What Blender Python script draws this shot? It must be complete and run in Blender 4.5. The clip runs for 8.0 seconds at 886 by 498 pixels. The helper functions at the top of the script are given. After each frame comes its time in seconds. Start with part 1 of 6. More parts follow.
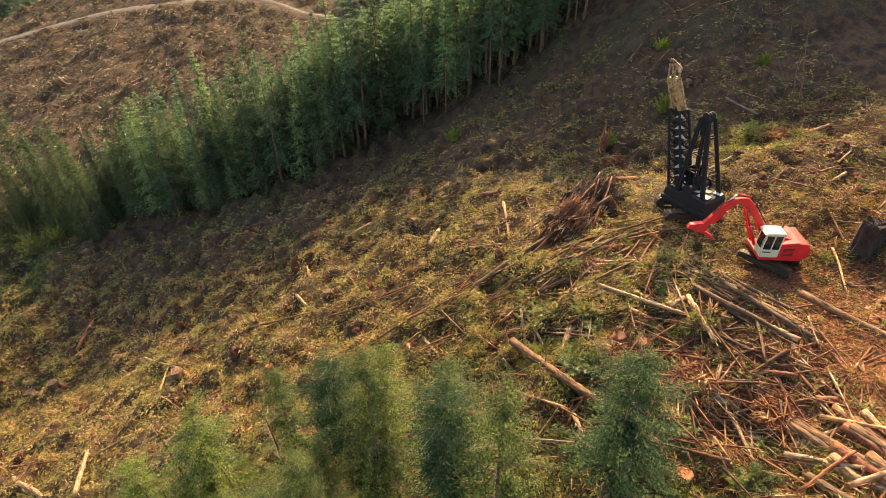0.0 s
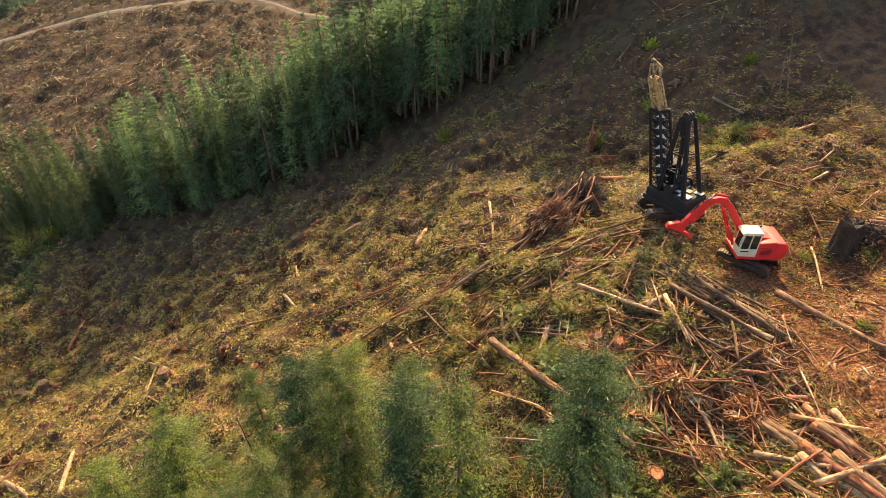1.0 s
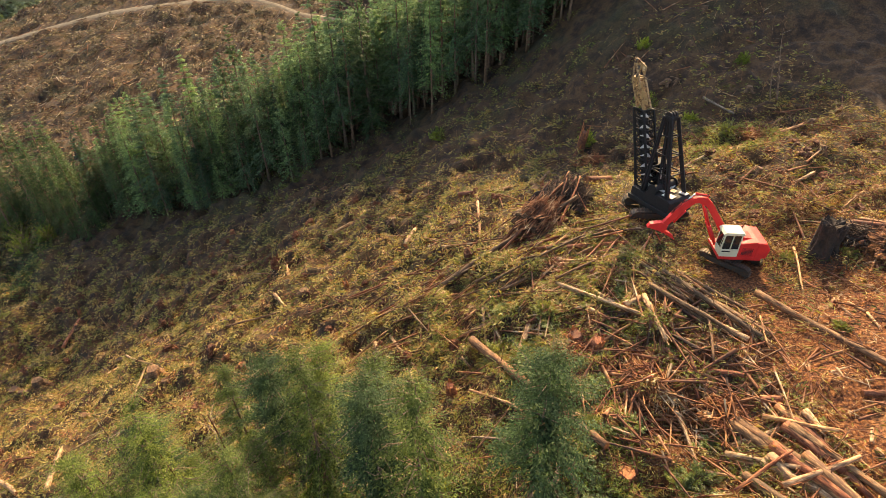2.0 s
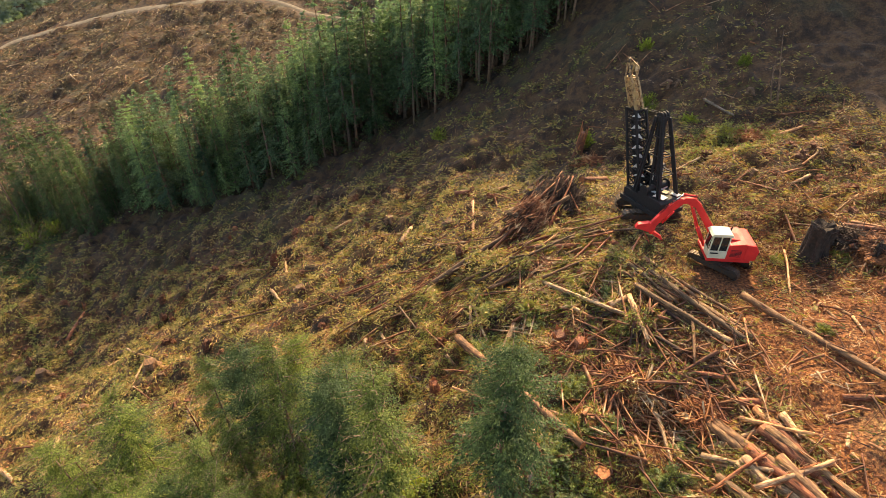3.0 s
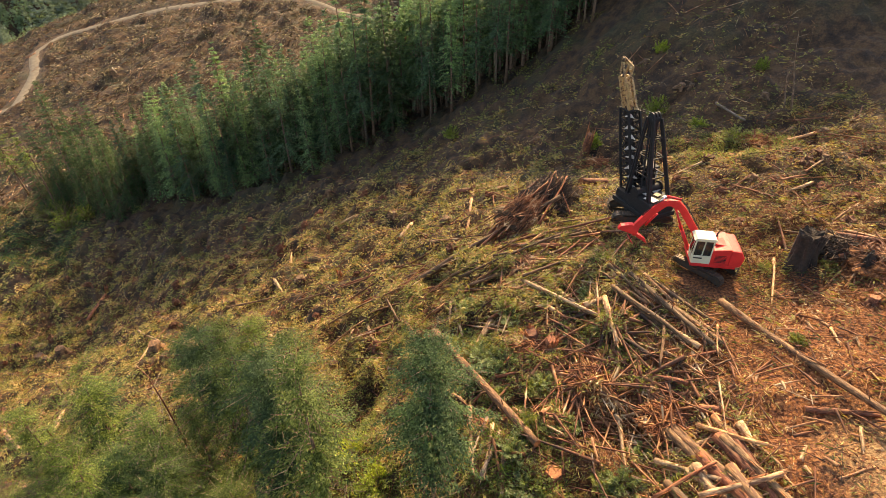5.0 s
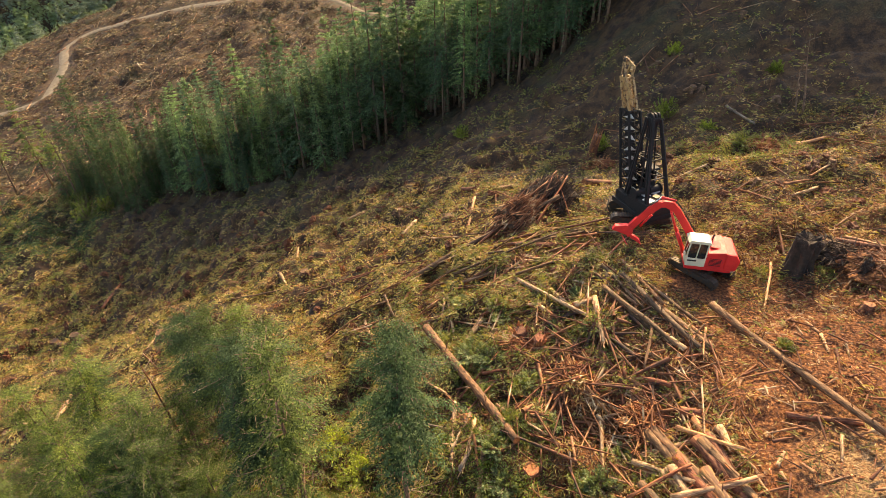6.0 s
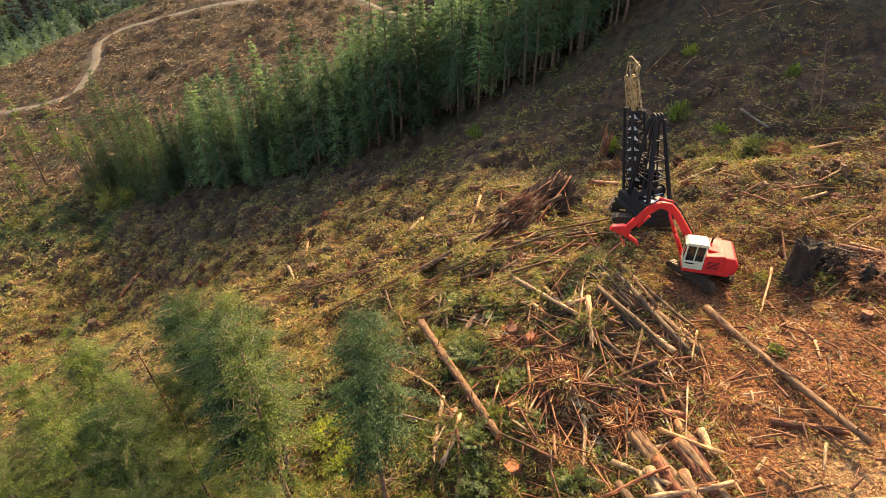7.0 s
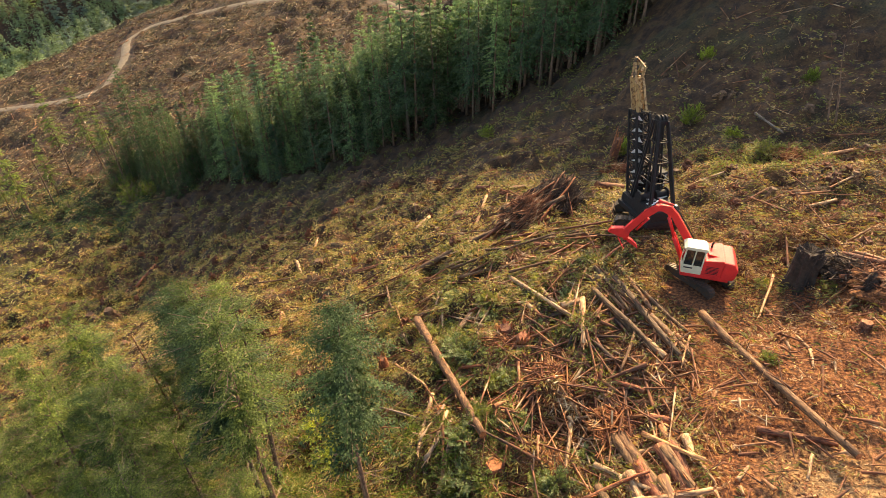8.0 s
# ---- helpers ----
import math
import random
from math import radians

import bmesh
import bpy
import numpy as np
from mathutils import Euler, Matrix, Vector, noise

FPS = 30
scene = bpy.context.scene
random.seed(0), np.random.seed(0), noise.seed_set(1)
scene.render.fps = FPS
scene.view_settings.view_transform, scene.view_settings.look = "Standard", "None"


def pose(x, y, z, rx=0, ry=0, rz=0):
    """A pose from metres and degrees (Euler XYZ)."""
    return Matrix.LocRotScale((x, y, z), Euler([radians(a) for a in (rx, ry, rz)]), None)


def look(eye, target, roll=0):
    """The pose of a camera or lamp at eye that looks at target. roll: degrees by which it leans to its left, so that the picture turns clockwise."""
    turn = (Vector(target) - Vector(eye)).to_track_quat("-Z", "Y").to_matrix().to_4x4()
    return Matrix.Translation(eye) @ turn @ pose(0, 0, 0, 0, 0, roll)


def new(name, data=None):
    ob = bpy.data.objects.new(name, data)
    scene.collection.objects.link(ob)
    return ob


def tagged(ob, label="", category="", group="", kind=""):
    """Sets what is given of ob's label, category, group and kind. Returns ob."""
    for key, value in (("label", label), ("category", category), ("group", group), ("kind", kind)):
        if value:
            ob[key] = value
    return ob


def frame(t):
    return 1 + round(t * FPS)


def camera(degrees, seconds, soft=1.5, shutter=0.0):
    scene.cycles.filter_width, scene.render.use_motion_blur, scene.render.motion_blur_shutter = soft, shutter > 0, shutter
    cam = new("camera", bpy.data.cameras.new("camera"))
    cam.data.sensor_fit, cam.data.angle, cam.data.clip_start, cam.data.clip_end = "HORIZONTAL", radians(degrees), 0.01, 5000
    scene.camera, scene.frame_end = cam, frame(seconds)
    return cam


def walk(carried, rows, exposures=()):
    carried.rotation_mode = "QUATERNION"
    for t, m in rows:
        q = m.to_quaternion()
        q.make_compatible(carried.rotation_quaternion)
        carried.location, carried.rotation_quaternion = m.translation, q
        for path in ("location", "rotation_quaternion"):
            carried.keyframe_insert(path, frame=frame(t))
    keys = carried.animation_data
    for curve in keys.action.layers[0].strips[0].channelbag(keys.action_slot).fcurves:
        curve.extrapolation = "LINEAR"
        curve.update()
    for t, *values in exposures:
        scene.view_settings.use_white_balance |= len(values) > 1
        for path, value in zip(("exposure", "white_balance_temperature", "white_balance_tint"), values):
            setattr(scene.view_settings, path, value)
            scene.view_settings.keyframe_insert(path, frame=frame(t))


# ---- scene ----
cam = camera(78.5, 8.0, soft=0.55)
PATH = [
    (0, (0.000, 0.000, 0.000), (-0.000, 8.110, -5.851), -0.80),
    (0.5, (0.850, -0.067, 0.026), (0.842, 8.042, -5.825), -0.87),
    (1, (1.752, -0.110, 0.005), (1.733, 8.001, -5.844), -0.92),
    (1.5, (2.679, -0.122, -0.046), (2.637, 7.991, -5.893), -1.00),
    (3, (5.596, -0.375, -0.313), (5.285, 7.749, -6.136), -1.08),
    (3.5, (6.627, -0.459, -0.433), (6.166, 7.664, -6.246), -1.12),
    (4, (7.693, -0.505, -0.569), (7.080, 7.616, -6.372), -1.19),
    (4.5, (8.763, -0.536, -0.692), (8.003, 7.580, -6.485), -1.22),
    (6, (11.891, -0.707, -1.002), (10.621, 7.364, -6.767), -1.18),
    (6.5, (12.928, -0.733, -1.137), (11.460, 7.312, -6.892), -1.19),
    (7, (13.915, -0.726, -1.270), (12.250, 7.289, -7.014), -1.18),
    (7.5, (14.845, -0.666, -1.395), (12.992, 7.315, -7.129), -1.15),
    (8, (15.734, -0.503, -1.509), (13.699, 7.443, -7.230), -1.14),
]
walk(cam, [(t, look(eye, target, roll)) for t, eye, target, roll in PATH], [(0.0, 1.43, 7300, 10), (8.0, 1.43, 7300, 10)])

# ---- light ----
SUN_HEIGHT, SUN_TURN = radians(34.5), radians(15)   # above the horizon; from +y towards +x
world = bpy.data.worlds.new("sky")
scene.world = world
world.use_nodes = True
sky = world.node_tree.nodes.new("ShaderNodeTexSky")
sky.sky_type, sky.sun_disc = "NISHITA", False
sky.sun_elevation, sky.sun_rotation = SUN_HEIGHT, SUN_TURN
sky.air_density, sky.dust_density = 1.0, 3.0
background = world.node_tree.nodes["Background"]
background.inputs["Strength"].default_value = 0.15
world.node_tree.links.new(sky.outputs["Color"], background.inputs["Color"])
sun = new("sun", bpy.data.lights.new("sun", "SUN"))
sun.data.energy, sun.data.angle, sun.data.color = 4.15, radians(0.6), (1.0, 0.762, 0.435)
to_sun = Vector((math.sin(SUN_TURN) * math.cos(SUN_HEIGHT), math.cos(SUN_TURN) * math.cos(SUN_HEIGHT), math.sin(SUN_HEIGHT)))
sun.matrix_world = look(to_sun * 100, (0, 0, 0))

# ---- the lie of the land ----
rng = np.random.default_rng(7)
LATTICE = np.random.default_rng(3).random((256, 256))


def soft(u, w):
    return w * np.logaddexp(0, u / w)


def ease(u):
    return 1 / (1 + np.exp(-np.clip(u, -60, 60)))


def value_noise(x, y):
    i, j = np.floor(x).astype(int), np.floor(y).astype(int)
    u, v = x - i, y - j
    u, v = u * u * (3 - 2 * u), v * v * (3 - 2 * v)
    a, b, c, d = LATTICE[i % 256, j % 256], LATTICE[(i + 1) % 256, j % 256], LATTICE[i % 256, (j + 1) % 256], LATTICE[(i + 1) % 256, (j + 1) % 256]
    return (a * (1 - u) + b * u) * (1 - v) + (c * (1 - u) + d * u) * v - 0.5


def smooth_land(x, y):
    """The hillside without its humps: a knoll with a bench, a gully, the next ridge and the far side of the valley."""
    x, y = np.clip(x, -500.0, 110.0), np.clip(y, -60.0, 520.0)

    def hump(a, b, r):
        return np.exp(-((x - a) ** 2 + (y - b) ** 2) / r ** 2)

    z = -39.46 + 0.388 * x - 0.215 * soft(x - 16, 6) + 0.184 * soft(-x - 56, 12) - 0.079 * (y - 55)
    z = z + 0.291 * soft(y - 78, 15) * ease(-(x + 25) / 20) + 4.44 * ease((x - 3) / 4)
    z = z - 3.91 * hump(20, 66, 13) + 1.17 * hump(8, 40, 13) - 5.62 * hump(-58, 58, 22) - 2.29 * hump(14, 18, 9)
    z = z + 0.55 * soft(y - 68, 5) * ease((x - 26) / 5)
    s = (y - x) / math.sqrt(2)
    return z - 70 * (1 - np.exp(-soft(s - 311, 5) / 130)) + 0.9 * soft(s - 470, 25)


def curve_through(points):
    """A smooth line through or near the points."""
    points = np.array(points, float)
    t = np.linspace(0, len(points) - 1, 24 * (len(points) - 1) + 1)
    line = np.stack([np.interp(t, range(len(points)), points[:, k]) for k in (0, 1)], -1)
    for _ in range(24):
        line[1:-1] = (line[:-2] + 2 * line[1:-1] + line[2:]) / 4
    return line


ROAD_LINES = [
    curve_through([(-330, 130), (-250, 152), (-205, 159), (-163, 156), (-149, 161), (-154, 173), (-160, 187), (-176, 208), (-172, 221), (-126, 225), (-84, 216), (-40, 222)]),
    curve_through([(-84, 216), (-66, 212), (-56, 205), (-46, 196), (-30, 190), (-12, 188)]),
]
ROAD_LINES[0] = ROAD_LINES[0] + np.array([-4.0, 0.0])
road_points = np.concatenate(ROAD_LINES)[::3]


def off_road(x, y):
    """0 on a road, 1 away from it."""
    far = np.full(np.shape(x), 1.0)
    near = (np.asarray(x) < -35) & (np.asarray(y) > 120) & (np.asarray(y) < 240)
    if np.any(near):
        px, py = np.asarray(x)[near], np.asarray(y)[near]
        gap = np.min(np.hypot(px[:, None] - road_points[None, :, 0], py[:, None] - road_points[None, :, 1]), 1)
        far[near] = ease((gap - 3.4) / 0.5)
    return far


PADS = [(26.0, 33.4, 4.6, -26.85), (22.6, 44.2, 4.6, -27.3)]   # level ground under the machines


def land(x, y):
    x, y = np.atleast_1d(np.asarray(x, float)), np.atleast_1d(np.asarray(y, float))
    z = smooth_land(x, y)
    rough = 1.4 * value_noise(x / 6.3, y / 6.3) + 1.7 * value_noise(x / 2.3 + 40, y / 2.3) + 0.8 * value_noise(x / 1.0, y / 1.0 + 90)
    rough = rough + ease((13 - x) / 4) * (0.9 * value_noise(x / 2.6 + 70, y / 2.6 + 5) + 0.5 * value_noise(x / 1.4 + 9, y / 1.4 + 55))
    rough = rough + ease((2 - x) / 3) * (1.3 * value_noise(x / 2.1 + 23, y / 2.1 + 61) + 0.7 * value_noise(x / 1.3 + 3, y / 1.3 + 17))
    rough = rough + ease((-x - 70) / 6) * 2.2 * value_noise(x / 7.1 + 11, y / 7.1)
    bench = ease((x - 21) / 2.5) * ease((34 - y) / 4)
    z = z + rough * (1 - 0.75 * bench) * off_road(x, y)
    for a, b, r, level in PADS:
        k = ease((r - np.hypot(x - a, y - b)) / 0.9)
        z = z * (1 - k) + level * k
    return z


def ground_at(x, y):
    return float(land(x, y)[0])


# ---- materials ----
def material(name, roughness=0.85, metallic=0.0):
    m = bpy.data.materials.new(name)
    m.use_nodes = True
    b = m.node_tree.nodes["Principled BSDF"]
    b.inputs["Roughness"].default_value, b.inputs["Metallic"].default_value = roughness, metallic
    return m, m.node_tree, b


def node(tree, kind, **values):
    n = tree.nodes.new(kind)
    for key, value in values.items():
        n.inputs[key.replace("_", " ")].default_value = value
    return n


def ramp(tree, source, stops):
    n = tree.nodes.new("ShaderNodeValToRGB")
    while len(n.color_ramp.elements) < len(stops):
        n.color_ramp.elements.new(0.5)
    for e, (at, c) in zip(n.color_ramp.elements, stops):
        e.position, e.color = at, (*c, 1)
    tree.links.new(source, n.inputs["Fac"])
    return n.outputs["Color"]


def mixed(tree, fac, a, b, kind="MIX"):
    n = tree.nodes.new("ShaderNodeMix")
    n.data_type, n.blend_type = "RGBA", kind
    for value, socket in ((fac, n.inputs["Factor"]), (a, n.inputs["A"]), (b, n.inputs["B"])):
        if isinstance(value, (int, float)):
            socket.default_value = value
        elif isinstance(value, tuple):
            socket.default_value = (*value, 1)
        else:
            tree.links.new(value, socket)
    return n.outputs["Result"]


def noise_of(tree, scale, detail=4.0, vector=None, roughness=0.6):
    n = node(tree, "ShaderNodeTexNoise", Scale=scale, Detail=detail, Roughness=roughness)
    if vector is None:
        vector = tree.nodes.new("ShaderNodeNewGeometry").outputs["Position"]
    tree.links.new(vector, n.inputs["Vector"])
    return n.outputs["Fac"]


def bumped(tree, shader, height, strength=0.5, distance=0.05):
    n = node(tree, "ShaderNodeBump", Strength=strength, Distance=distance)
    tree.links.new(height, n.inputs["Height"])
    tree.links.new(n.outputs["Normal"], shader.inputs["Normal"])


def place_of(tree, kind="Object"):
    return tree.nodes.new("ShaderNodeTexCoord").outputs[kind]


def stretched(tree, scale, kind="Object"):
    n = tree.nodes.new("ShaderNodeMapping")
    n.inputs["Scale"].default_value = scale
    tree.links.new(place_of(tree, kind), n.inputs["Vector"])
    return n.outputs["Vector"]


def soil_material():
    m, t, b = material("slash_covered_soil", 0.95)
    big, mid, fine = noise_of(t, 0.09, 3), noise_of(t, 0.7, 5), noise_of(t, 5.0, 5)
    litter = ramp(t, mid, [(0.30, (0.016, 0.009, 0.006)), (0.45, (0.048, 0.025, 0.012)), (0.58, (0.105, 0.055, 0.022)), (0.75, (0.050, 0.038, 0.014))])
    chips = ramp(t, fine, [(0.30, (0.058, 0.018, 0.007)), (0.5, (0.205, 0.070, 0.020)), (0.68, (0.36, 0.156, 0.052))])
    moss = ramp(t, fine, [(0.3, (0.022, 0.027, 0.010)), (0.7, (0.070, 0.074, 0.026))])
    # the landing, where bark and chips lie trodden in
    geometry = t.nodes.new("ShaderNodeNewGeometry").outputs["Position"]
    away = t.nodes.new("ShaderNodeVectorMath")
    away.operation = "DISTANCE"
    away.inputs[1].default_value = (31, 20, -24)
    t.links.new(geometry, away.inputs[0])
    landing = node(t, "ShaderNodeMapRange", From_Min=25.0, From_Max=9.0)
    t.links.new(away.outputs["Value"], landing.inputs["Value"])
    wobble = t.nodes.new("ShaderNodeMath")
    wobble.operation = "MULTIPLY"
    wobble.use_clamp = True
    t.links.new(landing.outputs["Result"], wobble.inputs[0])
    t.links.new(ramp(t, mid, [(0.25, (0.5, 0.5, 0.5)), (0.6, (1.3, 1.3, 1.3))]), wobble.inputs[1])
    worn = t.nodes.new("ShaderNodeVectorMath")   # dry trodden dirt beside the landing's long log
    worn.operation = "DISTANCE"
    worn.inputs[1].default_value = (29.2, 16.2, -24.1)
    t.links.new(geometry, worn.inputs[0])
    dirt = node(t, "ShaderNodeMapRange", From_Min=4.0, From_Max=1.4, To_Max=0.85)
    t.links.new(worn.outputs["Value"], dirt.inputs["Value"])
    patch = ramp(t, big, [(0.52, (0, 0, 0)), (0.72, (0.8, 0.8, 0.8))])
    colour = mixed(t, patch, litter, moss)
    colour = mixed(t, wobble.outputs[0], colour, chips)
    colour = mixed(t, dirt.outputs["Result"], colour, ramp(t, fine, [(0.3, (0.24, 0.135, 0.062)), (0.7, (0.44, 0.29, 0.145))]))
    colour = mixed(t, 0.8, colour, ramp(t, fine, [(0.32, (0.35, 0.33, 0.3)), (0.6, (1.15, 1.1, 1.0))]), "MULTIPLY")
    t.links.new(colour, b.inputs["Base Color"])
    bumped(t, b, noise_of(t, 3.5, 6, roughness=0.7), 0.9, 0.25)
    return m


def debris_material(name, stops, roughness=0.85, translucent=0.0):
    """One colour an island, patched by a broad noise over the ground."""
    m, t, b = material(name, roughness)
    islands = t.nodes.new("ShaderNodeNewGeometry").outputs["Random Per Island"]
    shift = t.nodes.new("ShaderNodeMath")
    shift.operation, shift.use_clamp = "ADD", True
    own = node(t, "ShaderNodeMapRange", To_Min=0.22, To_Max=0.78)
    t.links.new(islands, own.inputs["Value"])
    broad = node(t, "ShaderNodeMapRange", From_Min=0.3, From_Max=0.7, To_Min=-0.22, To_Max=0.22)
    t.links.new(noise_of(t, 0.13, 3), broad.inputs["Value"])
    clump = node(t, "ShaderNodeMapRange", From_Min=0.3, From_Max=0.7, To_Min=-0.42, To_Max=0.42)
    t.links.new(noise_of(t, 0.8, 2), clump.inputs["Value"])
    both = t.nodes.new("ShaderNodeMath")
    t.links.new(broad.outputs["Result"], both.inputs[0])
    t.links.new(clump.outputs["Result"], both.inputs[1])
    t.links.new(own.outputs["Result"], shift.inputs[0])
    t.links.new(both.outputs[0], shift.inputs[1])
    colour = ramp(t, shift.outputs[0], stops)
    colour = mixed(t, 0.5, colour, ramp(t, noise_of(t, 9.0, 3), [(0.3, (0.5, 0.5, 0.5)), (0.7, (1.2, 1.2, 1.2))]), "MULTIPLY")
    t.links.new(colour, b.inputs["Base Color"])
    if translucent:
        leafy(m, colour, translucent)
    return m


def leafy(m, colour, share, tint=(1.45, 1.35, 0.6)):
    t, b = m.node_tree, m.node_tree.nodes["Principled BSDF"]
    through_leaf = t.nodes.new("ShaderNodeBsdfTranslucent")
    warm = mixed(t, 1.0, colour, tint, "MULTIPLY")
    t.links.new(warm, through_leaf.inputs["Color"])
    blend = node(t, "ShaderNodeMixShader", Fac=share)
    t.links.new(b.outputs["BSDF"], blend.inputs[1])
    t.links.new(through_leaf.outputs["BSDF"], blend.inputs[2])
    t.links.new(blend.outputs["Shader"], t.nodes["Material Output"].inputs["Surface"])


def needle_material(name, dark, light, share=0.35, tint=(1.1, 1.3, 0.75), spread=1.0, patch=0.55):
    m, t, b = material(name, 0.6)
    b.inputs["Specular IOR Level"].default_value = 0.25
    info = t.nodes.new("ShaderNodeObjectInfo").outputs["Random"]
    islands = t.nodes.new("ShaderNodeNewGeometry").outputs["Random Per Island"]
    colour = ramp(t, islands, [(0.0, dark), (0.6, light), (0.9, tuple(1.35 * c for c in light)), (1.0, tuple(1.9 * c for c in light))])
    hue = ramp(t, info, [(0.0, (0.40, 0.50, 0.52)), (0.35, (0.72, 0.80, 0.76)), (0.7, (1.02, 1.06, 0.92)), (1.0, (1.55, 1.54, 1.02))])
    colour = mixed(t, spread, colour, hue, "MULTIPLY")
    colour = mixed(t, 0.8, colour, ramp(t, noise_of(t, patch, 3), [(0.34, (0.6, 0.66, 0.64)), (0.52, (0.97, 0.98, 0.96)), (0.68, (1.4, 1.34, 1.08))]), "MULTIPLY")
    t.links.new(colour, b.inputs["Base Color"])
    leafy(m, colour, share, tint)
    return m


def wood_material(name, stops, stretch=(1.2, 9, 9), roughness=0.8, depth=0.03, tone=0.5, bare=None, torn=0.55):
    """Long-grained wood or bark along the local x axis, each piece a little different."""
    m, t, b = material(name, roughness)
    grain = noise_of(t, 2.2, 6, stretched(t, stretch))
    blotch = noise_of(t, 2.0, 4, stretched(t, (0.8, 2, 2)))
    colour = ramp(t, grain, stops)
    colour = mixed(t, 0.75, colour, ramp(t, blotch, [(0.36, (0.34, 0.28, 0.25)), (0.5, (0.95, 0.88, 0.8)), (0.66, (1.35, 1.3, 1.2))]), "MULTIPLY")
    if bare:   # long strips where the bark is torn away
        strips = noise_of(t, 1.0, 5, stretched(t, (0.35, 3.2, 3.2)), 0.7)
        colour = mixed(t, ramp(t, strips, [(torn, (0, 0, 0)), (torn + 0.05, (1, 1, 1))]), colour, ramp(t, grain, [(0.3, tuple(0.6 * c for c in bare)), (0.65, bare)]))
    info = t.nodes.new("ShaderNodeObjectInfo").outputs["Random"]
    colour = mixed(t, tone, colour, ramp(t, info, [(0.0, (0.45, 0.42, 0.42)), (0.4, (1.0, 0.9, 0.8)), (0.7, (1.35, 0.95, 0.7)), (1.0, (1.7, 1.6, 1.45))]), "MULTIPLY")
    t.links.new(colour, b.inputs["Base Color"])
    bumped(t, b, grain, 0.8, depth)
    return m


def painted(name, colour, roughness=0.45, worn=(0.12, 0.07, 0.05), amount=0.62, metallic=0.0):
    m, t, b = material(name, roughness, metallic)
    scratches = ramp(t, noise_of(t, 3.0, 8, place_of(t), 0.75), [(amount, (0, 0, 0)), (amount + 0.08, (1, 1, 1))])
    faded = mixed(t, 0.35, colour, ramp(t, noise_of(t, 1.2, 3, place_of(t)), [(0.3, (0.6, 0.6, 0.6)), (0.7, (1.2, 1.2, 1.2))]), "MULTIPLY")
    t.links.new(mixed(t, scratches, faded, worn), b.inputs["Base Color"])
    rough = node(t, "ShaderNodeMapRange", To_Min=roughness - 0.12, To_Max=roughness + 0.25)
    t.links.new(noise_of(t, 6.0, 4, place_of(t)), rough.inputs["Value"])
    t.links.new(rough.outputs["Result"], b.inputs["Roughness"])
    return m


SOIL = soil_material()
BARK = wood_material("conifer_bark", [(0.3, (0.038, 0.022, 0.013)), (0.5, (0.130, 0.074, 0.038)), (0.7, (0.27, 0.165, 0.080))], bare=(0.36, 0.21, 0.10), torn=0.60)
RED_BARK = wood_material("red_cedar_bark", [(0.3, (0.055, 0.019, 0.011)), (0.5, (0.20, 0.070, 0.035)), (0.72, (0.36, 0.17, 0.085))], bare=(0.44, 0.20, 0.085), torn=0.57)
PALE_WOOD = wood_material("peeled_wood", [(0.3, (0.17, 0.085, 0.042)), (0.5, (0.43, 0.28, 0.15)), (0.7, (0.70, 0.54, 0.34))], roughness=0.7, bare=(0.24, 0.13, 0.07), torn=0.55)
TAN_WOOD = wood_material("torn_tan_wood", [(0.3, (0.15, 0.062, 0.028)), (0.5, (0.40, 0.21, 0.09)), (0.7, (0.62, 0.41, 0.20))], roughness=0.75, bare=(0.20, 0.09, 0.045), torn=0.53)
GREY_WOOD = wood_material("weathered_wood", [(0.3, (0.10, 0.08, 0.065)), (0.5, (0.27, 0.22, 0.17)), (0.7, (0.46, 0.40, 0.33))])
CUT_WOOD = wood_material("fresh_cut_wood", [(0.3, (0.22, 0.07, 0.025)), (0.55, (0.42, 0.16, 0.055)), (0.75, (0.56, 0.29, 0.12))], (6, 6, 6), 0.75, 0.01, 0.3)
TRUNK_BARK = wood_material("living_trunk_bark", [(0.3, (0.05, 0.036, 0.028)), (0.52, (0.17, 0.118, 0.084)), (0.72, (0.36, 0.27, 0.19))], (9, 9, 1.2))
DEAD_TWIG = wood_material("dead_twigs", [(0.3, (0.11, 0.085, 0.062)), (0.7, (0.38, 0.31, 0.225))], (5, 5, 5))
SPRUCE = needle_material("forest_needles", (0.088, 0.138, 0.082), (0.218, 0.300, 0.168), 0.52, (0.97, 1.1, 0.8))
DARK_SPRUCE = needle_material("dark_forest_needles", (0.074, 0.116, 0.074), (0.180, 0.248, 0.144), 0.5, (0.97, 1.1, 0.8))
HEMLOCK = needle_material("hemlock_needles", (0.050, 0.078, 0.024), (0.190, 0.220, 0.070), 0.55, spread=0.5, patch=1.3)
CEDAR = needle_material("dark_cedar_sprays", (0.028, 0.050, 0.023), (0.080, 0.120, 0.050), 0.42, spread=0.3, patch=1.1)
ALDER = needle_material("broad_leaves", (0.09, 0.125, 0.026), (0.25, 0.29, 0.075), 0.6, (1.4, 1.35, 0.6))
TWIGS = debris_material("slash_twigs", [(0.0, (0.04, 0.022, 0.014)), (0.35, (0.15, 0.058, 0.022)), (0.6, (0.30, 0.125, 0.042)), (0.85, (0.45, 0.23, 0.085)), (1.0, (0.74, 0.55, 0.33))])
